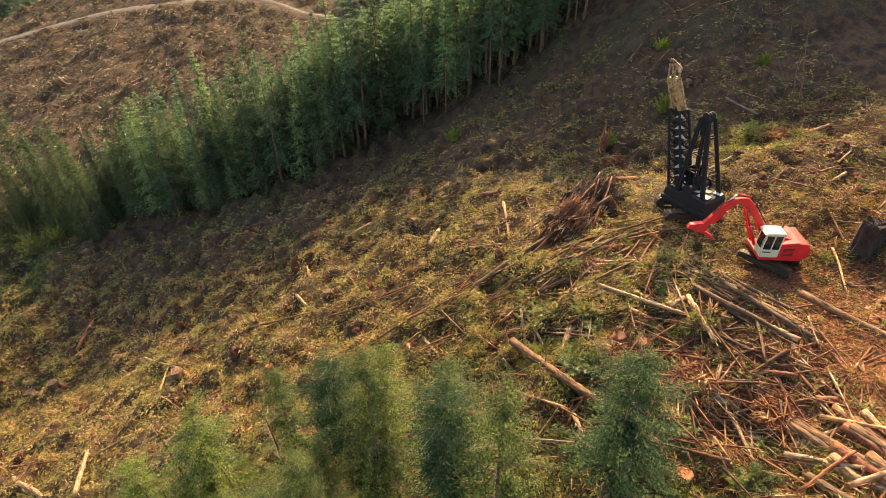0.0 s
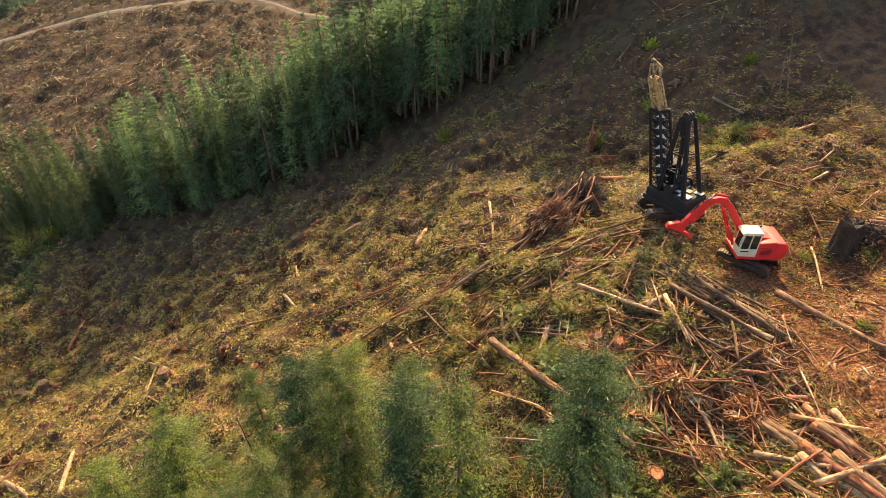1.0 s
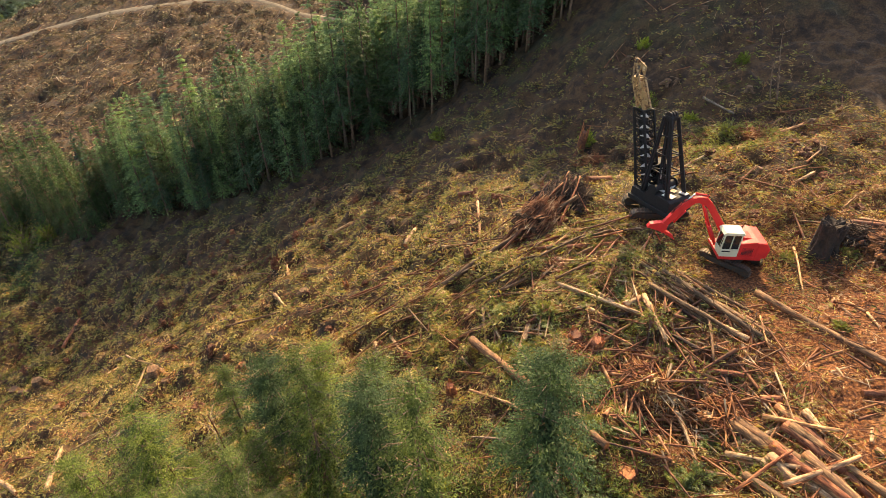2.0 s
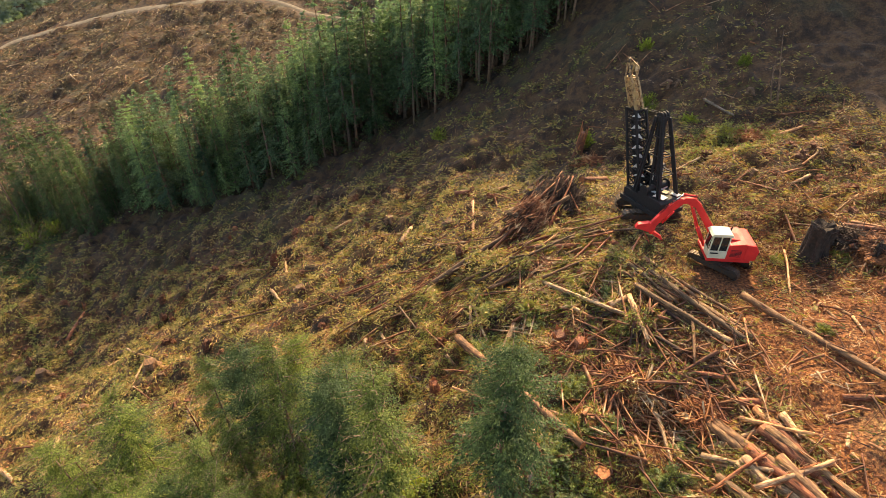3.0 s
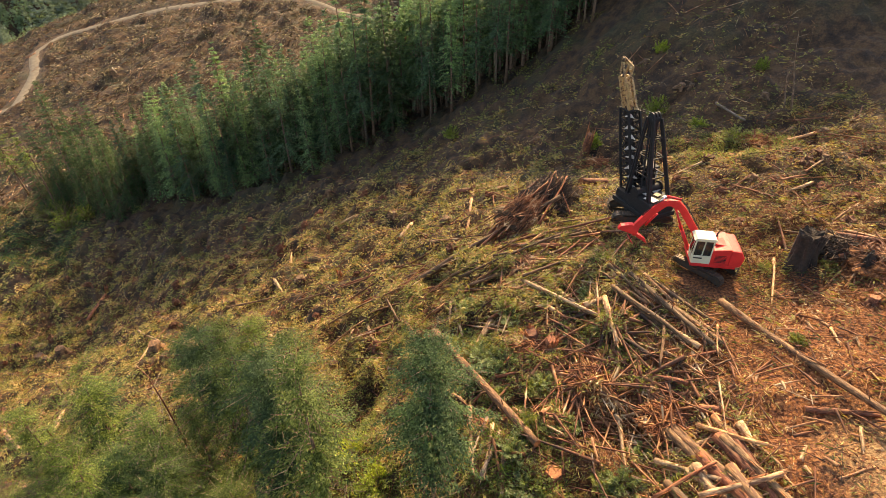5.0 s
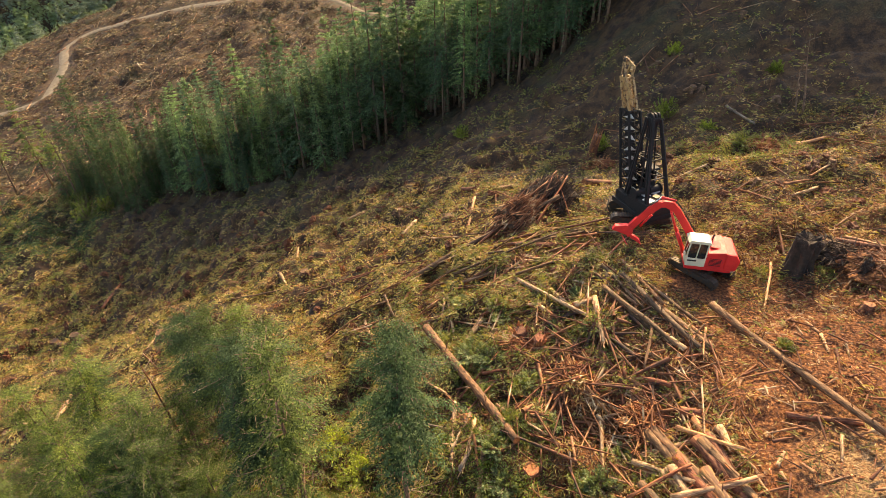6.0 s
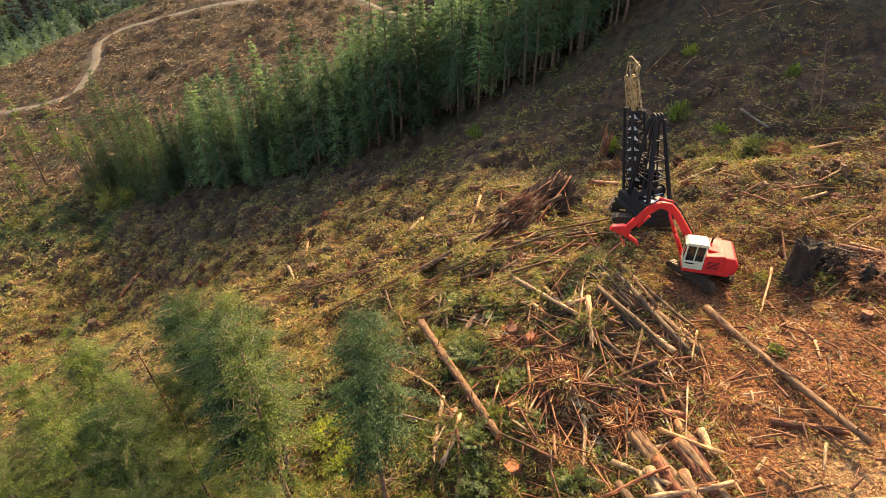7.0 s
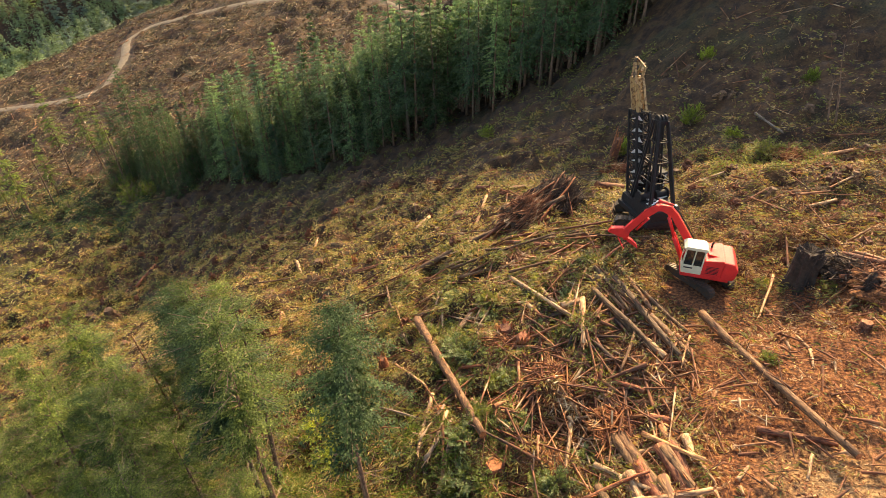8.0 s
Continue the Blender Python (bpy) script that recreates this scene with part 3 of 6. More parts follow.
stand(-69, -38, lambda x: float(np.interp(x, [-67, -45], [12, 15])), 3.5, "tall dark green conifer standing at the uncut forest edge", (0.58, 1.12), 3)
stand(-37, 33.5, lambda x: float(np.interp(x, [-45, -25, -10, 26], [14, 22, 28, 30])), 4.5, "tall dark green conifer standing at the uncut forest edge", (0.58, 1.08), 3)
for tx, ty, tall, which, say in ((-109.2, 85.2, 23.0, 0, "thin sparse conifer beside the gully"), (-114.8, 104.0, 25.0, 1, "thin sparse conifer with a bare stem beside the gully"), (-107.0, 107.6, 24.0, 0, "thin sparse conifer beside the gully"), (-89.0, 104.5, 27.0, 2, "slender dark conifer at the thin end of the forest strip"), (-117.0, 86.2, 19.0, 1, "thin sparse conifer beside the gully"), (-95.5, 105.0, 19.0, 2, "slender dark conifer at the thin end of the forest strip"), (-101.5, 107.0, 17.0, 1, "thin sparse conifer beside the gully"), (-84.5, 103.0, 19.0, 2, "slender dark conifer at the thin end of the forest strip"), (-79.5, 101.0, 21.0, 2, "slender dark conifer at the thin end of the forest strip"), (-75.0, 99.0, 18.0, 2, "slender dark conifer at the thin end of the forest strip"), (-112.0, 96.0, 18.0, 0, "thin sparse conifer beside the gully")):
    plant(THIN[which], tx, ty, tall / 22, 77 * tall, say, "standing forest")
for k in range(44):
    tx = pick.uniform(-97, -67)
    ty = float(np.interp(tx, [-100, -84, -67], [100, 97, 89])) + 14 * pick.random() ** 1.4
    plant(THIN[2] if k % 3 else SHADY[k % 2], tx, ty, (pick.uniform(0.5, 0.8) if k % 4 == 0 else pick.uniform(0.26, 0.5)) * (1 if k % 3 else 0.8), pick.uniform(0, 360), "small dark conifer in the thicket beside the gully", "standing forest")
for _ in range(14):
    tx = pick.uniform(-66, -4)
    plant(pick.choice(FOREST), tx, forest_edge(tx) - pick.uniform(0, 3), pick.uniform(0.16, 0.36), pick.uniform(0, 360), "young dark green conifer before the forest edge", "standing forest")
stand(34.5, 47, lambda x: 18, 2.5, "", (0.50, 0.58), 0)
stand(48, 112, lambda x: 19, 2.3, "", (0.57, 0.68), 0)


wall_x = -70.0
while wall_x < 30:   # the close ranks behind the first trees
    for step_back in (4.5, 7.5, 10.5, 13.5):
        deep_spots.append((wall_x + pick.uniform(-1.3, 1.3), forest_edge(wall_x) + step_back + pick.uniform(-1.2, 1.2), float(np.interp(wall_x, [-70, -56, -40, -30, -18, -6, 12, 30], [0.42, 0.4, 0.46, 0.6, 0.74, 0.76, 0.66, 0.54])) * pick.uniform(0.92, 1.04), pick.uniform(0, 6.28), 3))
    wall_x += 2.3


def deep_forest():
    verts, faces, slots, n0 = [], [], [], 0
    for px, py, size, turn, which in deep_spots:
        c, s = math.cos(turn) * size, math.sin(turn) * size
        v, f = deep_parts[which]
        verts.append(np.stack([px + v[:, 0] * c - v[:, 1] * s, py + v[:, 0] * s + v[:, 1] * c, ground_at(px, py) + v[:, 2] * size], -1))
        faces.append(f + n0)
        slots.append(np.full(len(f), 0))
        n0 += len(v)
        trunk = np.array([[-1, -1, 0], [1, -1, 0], [0, 1, 0], [0, 0, 1]]) * (0.3, 0.3, 27 * size)
        verts.append(trunk + (px, py, ground_at(px, py)))
        faces.append(np.array([(0, 1, 3), (1, 2, 3), (2, 0, 3)]) + n0)
        slots.append(np.full(3, 1))
        n0 += 4
    return quick_mesh("deep_forest", np.concatenate(verts), np.concatenate(faces), [DARK_SPRUCE, TRUNK_BARK], np.concatenate(slots))


tagged(new("deep_forest", deep_forest()), "dense dark conifer forest behind the first trees", "forest", kind="stuff")

NEAR = [conifer_meshes(60 + i, h, r, bare, n, 6, 0.19, 0.10, mat, rounded, lean, fan, mat is HEMLOCK, 0.30, 3) for i, (h, r, bare, rounded, lean, n, fan, mat) in enumerate([(16.2, 2.4, 0.62, 0.85, 0.0, 170, 22, CEDAR), (17, 3.0, 0.3, 0.6, 0.02, 135, 22, HEMLOCK), (16, 2.4, 0.45, 0.5, -0.03, 90, 20, HEMLOCK), (17, 3.7, 0.2, 0.7, 0.03, 190, 22, HEMLOCK)])]


def near_tree(x, y, top, which, turn, label, tilt=(0, 0)):
    h = [16.2, 17, 16, 17][which]
    plant(NEAR[which], x, y, (top - ground_at(x, y)) / h, turn, label, "young conifers below the landing", tilt)


near_tree(7.6, 14.2, -15.5, 0, 20, "dense blue-green conifer with a bare lower trunk")
near_tree(0.0, 14.8, -17.8, 0, 140, "dense dark green conifer with a rounded crown")
near_tree(-4.3, 18.6, -20.0, 1, 60, "green conifer with drooping feathery branches")
near_tree(-3.2, 20.4, -20.8, 1, 250, "green conifer with a full crown")
near_tree(-6.2, 19.6, -21.4, 0, 200, "dense dark green conifer with a rounded crown")
near_tree(-14.6, 19.6, -26.6, 0, 310, "dense dark green conifer with a rounded crown")
near_tree(-9.4, 14.4, -25.4, 0, 80, "dense dark green conifer with a rounded crown")
near_tree(-10.5, 23.8, -26.0, 2, 10, "slender conifer with a bare leaning trunk")
near_tree(-13.4, 18.0, -24.0, 3, 90, "light green bushy conifer with a broad crown")
near_tree(-16.6, 16.6, -25.5, 1, 190, "light green bushy conifer with a ragged crown")
near_tree(2.8, 13.0, -15.8, 2, 300, "thin conifer with sparse branches and dead twigs")
near_tree(-0.2, 16.8, -18.4, 2, 210, "thin grey-green conifer with sparse branches")
near_tree(-8.0, 15.2, -23.0, 3, 340, "light green bushy conifer with a broad crown")
near_tree(-10.4, 13.0, -23.5, 1, 30, "light green conifer with drooping feathery branches")
near_tree(-19.5, 14.5, -28.5, 3, 75, "light green bushy conifer with a broad crown")
near_tree(-5.0, 12.6, -23.0, 3, 120, "light green bushy conifer with a broad crown")
near_tree(-14.2, 11.8, -27.0, 1, 260, "light green conifer with a ragged crown")
near_tree(3.6, 9.9, -22.0, 3, 15, "light green young conifer with a full crown")
near_tree(-1.4, 9.8, -22.5, 3, 215, "light green young conifer with a full crown")


for nx_, ny_, height in ((-7.0, 10.5, 12.0), (-11.5, 9.2, 12.5), (-18.6, 18.2, 13.0), (-24.5, 16.0, 12.5), (-22.5, 20.5, 10.0), (-11.6, 16.2, 13.4), (-15.4, 14.4, 12.8), (-7.0, 17.4, 12.0), (-2.6, 13.4, 12.5), (-17.6, 12.4, 12.8), (-13.0, 20.4, 11.0)):
    near_tree(nx_, ny_, ground_at(nx_, ny_) + height, 3 if height > 12.2 else 1, 40 * nx_, "light green bushy conifer in the young stand")


def snag(x, y, height, thick, seed, tilt, label, twigs=26, mat=GREY_WOOD):
    """A dead, bare stem with broken twigs."""
    gen = np.random.default_rng(seed)
    tree = thing("dead_tree", pose(x, y, ground_at(x, y) - 0.2, tilt[0], tilt[1], 0), label, "tree", "dead standing trees")
    bm = bmesh.new()
    ks = np.linspace(0, 1, 8)
    tube(bm, [(0.15 * math.sin(4 * k + seed), 0.1 * math.sin(3 * k), height * k) for k in ks], [thick * (1.2 - k) / 1.2 for k in ks], 7, uneven=0.1, seed=seed)
    part("trunk", bm, mat, tree)
    h, a, l = gen.uniform(0.3, 0.98, twigs) * height, gen.random(twigs) * 6.28, gen.uniform(0.4, 1.7, twigs)
    s = np.stack([0 * h, 0 * h, h], -1)
    dead = new("twig_tangle", limb_mesh(s, s + np.stack([np.cos(a) * l, np.sin(a) * l, gen.uniform(-0.5, 0.3, twigs) * l], -1), np.full(twigs, 0.03), "twig_tangle", DEAD_TWIG))
    dead.parent = tree
    tagged(dead, kind="stuff")


snag(42.6, 62.2, 8.8, 0.13, 1, (0, -12), "bare brown dead stem on the shaded slope", 8, TRUNK_BARK)
snag(42.0, 62.6, 6.2, 0.10, 2, (0, -9), "short bare brown dead stem on the shaded slope", 5, TRUNK_BARK)
snag(-91, 98, 20, 0.22, 5, (0, -3), "thin dead tree with broken twigs", mat=TRUNK_BARK)
snag(-107, 90, 17, 0.2, 6, (0, -2), "thin dead tree beside the gully", mat=TRUNK_BARK)
snag(-86, 100, 15, 0.18, 8, (0, 2), "thin dead tree with broken twigs", mat=TRUNK_BARK)
snag(-16.0, 20.0, 16.0, 0.17, 9, (2, -3), "thin dark dead stem among young conifers", mat=ROTTEN)
snag(-9.4, 19.6, 13.6, 0.17, 10, (1, -4), "thin dark dead stem among young conifers", mat=ROTTEN)
snag(-15.4, 17.2, 14.6, 0.16, 12, (0, -4), "thin dark dead stem among young conifers", mat=ROTTEN)
snag(-12.0, 18.6, 13.2, 0.14, 14, (1, -5), "thin dark dead stem among young conifers", mat=ROTTEN)


def bush(x, y, size, seed, mat, label, tall=1.0):
    """A leafy bush of many stems."""
    gen = np.random.default_rng(seed)
    tree = thing("bush", pose(x, y, ground_at(x, y) - 0.1) @ Matrix.Diagonal((1, 1, tall, 1)), label, "bush", "bushes on the clearing")
    n = 70
    a, e = gen.random(n) * 6.28, gen.uniform(0.15, 1.0, n)
    tip = np.stack([np.cos(a) * np.cos(e * 1.3), np.sin(a) * np.cos(e * 1.3), 0.12 + 0.55 * np.sin(e * 1.4)], -1) * size * gen.uniform(0.5, 1.05, (n, 1))
    stems = new("stem_tangle", limb_mesh(np.zeros((n, 3)) + gen.normal(0, 0.06, (n, 3)) * size, tip, np.full(n, 0.02 * size), "stem_tangle", DEAD_TWIG))
    stems.parent = tree
    tagged(stems, kind="stuff")
    t = np.array([0.45, 0.65, 0.8, 0.92, 1.0])
    pos = (tip[:, None] * t[None, :, None]).reshape(-1, 3)
    verts, faces = sprays(pos, np.repeat(tip / np.linalg.norm(tip, axis=1)[:, None], 5, 0), 0.20 * size ** 0.5, 0.075 * size ** 0.5, 0.3, 6, gen)
    leaf = new("foliage", quick_mesh("foliage", verts, faces, [mat]))
    leaf.parent = tree


# ---- machines ----
def beam(bm, a, b, w, slot=0):
    """A square bar from a to b."""
    a, b = Vector(a), Vector(b)
    made = bmesh.ops.create_cube(bm, size=1.0)["verts"]
    m = Matrix.Translation((a + b) / 2) @ (b - a).to_track_quat("X", "Z").to_matrix().to_4x4() @ Matrix.Diagonal(((b - a).length, w, w, 1))
    bmesh.ops.transform(bm, matrix=m, verts=made)
    for v in made:
        for f in v.link_faces:
            f.material_index = slot


def wheel(bm, at, radius, width, sides=18):
    made = bmesh.ops.create_cone(bm, cap_ends=True, segments=sides, radius1=radius, radius2=radius, depth=width)["verts"]
    bmesh.ops.transform(bm, matrix=pose(*at, 90, 0, 0), verts=made)


def crawler(parent, y, length, width, height, prefix=""):
    """One track: a belt of grouser plates round two wheels and a frame."""
    r = height / 2
    half = length / 2 - r
    bm = bmesh.new()
    outline(bm, [(-half, r * 0.45), (half, r * 0.45), (half + r * 0.4, r), (half, r * 1.5), (-half, r * 1.5), (-half - r * 0.4, r)], width * 0.55, (0, y, 0), 0.03)
    frame_part = part("track_frame", bm, STEEL, parent)
    for x in (-half, half):
        bm = bmesh.new()
        wheel(bm, (x, y, r), r * 0.82, width * 0.5)
        part("sprocket", bm, STEEL, frame_part)
    around = 2 * math.pi * r + 4 * half
    n = round(around / 0.24)
    shoe = bmesh.new()
    box(shoe, (0.225, width, 0.05), bevel=0.01)
    box(shoe, (0.03, width, 0.07), (0.07, 0, 0.05), bevel=0)
    belt = part("shoe", shoe, STEEL, parent)
    for i in range(n):
        d = around * i / n
        if d < 2 * half:
            p, a = (-half + d, 2 * r), 0
        elif d < 2 * half + math.pi * r:
            a = (d - 2 * half) / r
            p = (half + r * math.sin(a), r + r * math.cos(a))
        elif d < 4 * half + math.pi * r:
            p, a = (half - (d - 2 * half - math.pi * r), 0), math.pi
        else:
            a = math.pi + (d - 4 * half - math.pi * r) / r
            p = (-half + r * math.sin(a), r + r * math.cos(a))
        ob = belt if i == 0 else new("shoe", belt.data)
        ob.parent = parent
        ob.matrix_basis = Matrix.Translation((p[0], y, p[1])) @ Matrix.Rotation(a, 4, "Y")


def build_loader():
    m = pose(26.2, 34.8, ground_at(26.2, 34.6) - 0.04, 0, 0, 175) @ Matrix.Scale(0.86, 4)
    machine = thing("log_loader", m, "red tracked log loader with a cream cab and raised boom", "excavator")
    bm = bmesh.new()
    box(bm, (2.2, 2.3, 0.5), (0, 0, 0.75), bevel=0.06)
    wheel_made = bmesh.ops.create_cone(bm, cap_ends=True, segments=24, radius1=0.95, radius2=0.9, depth=0.35)["verts"]
    bmesh.ops.transform(bm, matrix=pose(0, 0, 1.12), verts=wheel_made)
    under = part("undercarriage", bm, STEEL, machine, "dark steel undercarriage with two tracks")
    under.matrix_basis = Matrix.Rotation(radians(-42), 4, "Z")
    for y in (-1.25, 1.25):
        crawler(under, y, 4.7, 0.65, 0.98)
    bm = bmesh.new()
    outline(bm, [(-1.95, 1.3), (1.75, 1.3), (1.75, 1.62), (-1.95, 1.62)], 2.95, bevel=0.05)
    part("deck", bm, RED_PAINT, machine)
    bm = bmesh.new()
    outline(bm, [(-1.3, 1.62), (0.35, 1.62), (0.35, 2.75), (0.1, 3.05), (-1.3, 3.25)], 2.9, bevel=0.06)
    hood = part("engine_hood", bm, RED_PAINT, machine)
    bm = bmesh.new()
    box(bm, (0.9, 1.2, 0.10), (-0.55, 0.15, 3.2), (0, -6, 0), 0.03)
    part("hood_hatch", bm, RED_PAINT, hood)
    bm = bmesh.new()
    tube(bm, [(-0.4, -0.5, 3.1), (-0.4, -0.5, 3.62), (-0.5, -0.5, 3.75)], [0.08, 0.08, 0.075], 10)
    part("exhaust_pipe", bm, BLACK_PAINT, hood, "sooty exhaust pipe")
    for k in range(6):
        bm = bmesh.new()
        box(bm, (0.95, 0.03, 0.05), (-0.55, 1.462, 1.9 + 0.13 * k), bevel=0.01)
        part("louvre", bm, BLACK_PAINT, hood)
    bm = bmesh.new()
    outline(bm, [(-2.35, 1.55), (-1.3, 1.3), (-1.3, 3.15), (-2.1, 3.1), (-2.5, 2.5)], 2.9, bevel=0.12)
    part("counterweight", bm, RED_PAINT, machine)
    # cab on the left front
    cab_y = 0.85
    bm = bmesh.new()
    outline(bm, [(0.2, 1.62), (1.75, 1.62), (1.85, 2.45), (0.2, 2.45)], 1.25, (0, cab_y, 0), 0.05)
    cab = part("cab", bm, CREAM_PAINT, machine, "cream cab with large dark windows")
    for x, lean in ((0.27, 0), (1.78, -0.06)):
        for y in (cab_y - 0.58, cab_y + 0.58):
            bm = bmesh.new()
            beam(bm, (x, y, 2.4), (x + lean, y, 3.95), 0.10)
            part("pillar", bm, CREAM_PAINT, cab)
    bm = bmesh.new()
    beam(bm, (1.0, cab_y + 0.6, 2.4), (0.98, cab_y + 0.6, 3.95), 0.08)
    part("pillar", bm, CREAM_PAINT, cab)
    bm = bmesh.new()
    outline(bm, [(0.1, 3.92), (1.9, 3.92), (1.95, 4.02), (1.7, 4.2), (0.3, 4.2), (0.1, 4.08)], 1.4, (0, cab_y, 0), 0.04)
    part("roof", bm, CREAM_PAINT, cab)
    panes = [((0.03, 1.06, 1.45), (1.76, cab_y, 3.18), (0, -2.5, 0)), ((0.62, 0.03, 1.45), (0.64, cab_y + 0.59, 3.18), (0, 0, 0)), ((0.62, 0.03, 1.45), (1.37, cab_y + 0.59, 3.18), (0, 0, 0)), ((1.36, 0.03, 1.45), (1.0, cab_y - 0.59, 3.18), (0, 0, 0)), ((0.03, 1.06, 1.3), (0.25, cab_y, 3.2), (0, 0, 0))]
    for size, at, turn in panes:
        bm = bmesh.new()
        box(bm, size, at, turn, 0)
        part("window", bm, GLASS, cab, "dark tinted window")
    bm = bmesh.new()
    box(bm, (0.7, 0.03, 0.12), (1.3, cab_y + 0.645, 2.2), bevel=0.005)
    part("stripe", bm, BLACK_PAINT, cab, "dark stripe across the cab door")
    for k in range(2):
        bm = bmesh.new()
        box(bm, (0.5, 0.22, 0.04), (0.9 + 0.3 * k, cab_y + 0.74, 1.25 - 0.3 * k), bevel=0.01)
        part("step", bm, STEEL, cab)
    bm = bmesh.new()
    tube(bm, [(1.95, cab_y + 0.68, 2.5), (2.0, cab_y + 0.72, 3.3), (1.9, cab_y + 0.68, 3.9)], [0.02] * 3, 5)
    part("grab_rail", bm, CREAM_PAINT, cab)
    # boom, stick and grapple
    by = -0.35
    bm = bmesh.new()
    outline(bm, [(0.1, 2.0), (0.75, 1.8), (1.95, 3.8), (3.35, 5.78), (4.1, 6.15), (4.8, 6.05), (4.9, 6.35), (4.3, 6.68), (3.45, 6.62), (2.85, 6.05), (1.4, 4.05)], 0.46, (0, by, 0), 0.05)
    boom = part("boom", bm, RED_PAINT, machine, "red box-section boom with a bend")
    bm = bmesh.new()
    outline(bm, [(4.5, 6.62), (4.35, 6.15), (5.2, 5.25), (6.45, 3.4), (6.85, 3.1), (7.0, 3.45), (6.75, 3.95), (5.65, 5.7), (4.95, 6.5)], 0.42, (0, by, 0), 0.04)
    stick = part("stick", bm, RED_PAINT, machine, "red stick arm sloping down to the grapple")
    for y in (by - 0.4, by + 0.4):
        bm = bmesh.new()
        tube(bm, [(1.75, y, 2.0), (2.75, y, 3.95)], [0.15, 0.15], 12)
        body = part("hydraulic_cylinder", bm, RED_PAINT, boom)
        bm = bmesh.new()
        tube(bm, [(2.75, y, 3.95), (3.55, y, 5.75)], [0.09, 0.09], 10)
        part("piston_rod", bm, RED_PAINT, body)
    bm = bmesh.new()
    tube(bm, [(3.35, by, 6.75), (4.55, by, 6.98)], [0.12, 0.12], 12)
    body = part("hydraulic_cylinder", bm, RED_PAINT, stick)
    bm = bmesh.new()
    tube(bm, [(4.55, by, 6.98), (5.3, by, 6.1)], [0.06, 0.06], 10)
    part("piston_rod", bm, CHROME, body)
    bm = bmesh.new()
    tube(bm, [(5.0, by, 5.2), (5.75, by, 3.95)], [0.1, 0.1], 12)
    part("hydraulic_cylinder", bm, RED_PAINT, stick)
    for run in range(3):
        bm = bmesh.new()
        y = by - 0.12 + 0.12 * run
        tube(bm, [(1.2, y, 4.0), (2.7, y, 6.1), (3.45, y, 6.88), (4.5, y, 6.85), (5.4, y, 6.15), (6.2, y, 4.95)], [0.028] * 6, 6)
        part("hose", bm, BLACK_PAINT, boom)
    bm = bmesh.new()
    outline(bm, [(6.25, 3.7), (6.9, 4.0), (7.85, 3.8), (8.05, 3.4), (7.6, 3.3), (6.9, 3.05), (6.3, 3.2)], 0.5, (0, by, 0), 0.04)
    part("heel", bm, RED_PAINT, stick, "red heel rack at the stick's end")
    grapple = bmesh.new()
    tube(grapple, [(6.7, by, 3.2), (6.45, by, 2.9)], [0.2, 0.24], 12)
    head = part("grapple", grapple, RED_PAINT, machine, "red log grapple hanging open")
    for reach, drop in ((0.0, 0.0), (0.55, 0.28)):
        bm = bmesh.new()
        outline(bm, [(6.6 + reach, 3.15 - drop), (6.1 + reach * 1.6, 2.95 - drop), (5.55 + reach * 2.2, 2.55 - drop), (5.35 + reach * 2.0, 2.1 - drop), (5.85 + reach * 1.6, 2.45 - drop), (6.3 + reach, 2.7 - drop)], 0.34, (0, by, 0), 0.02)
        part("grapple_tong", bm, RED_PAINT, head)
    return machine


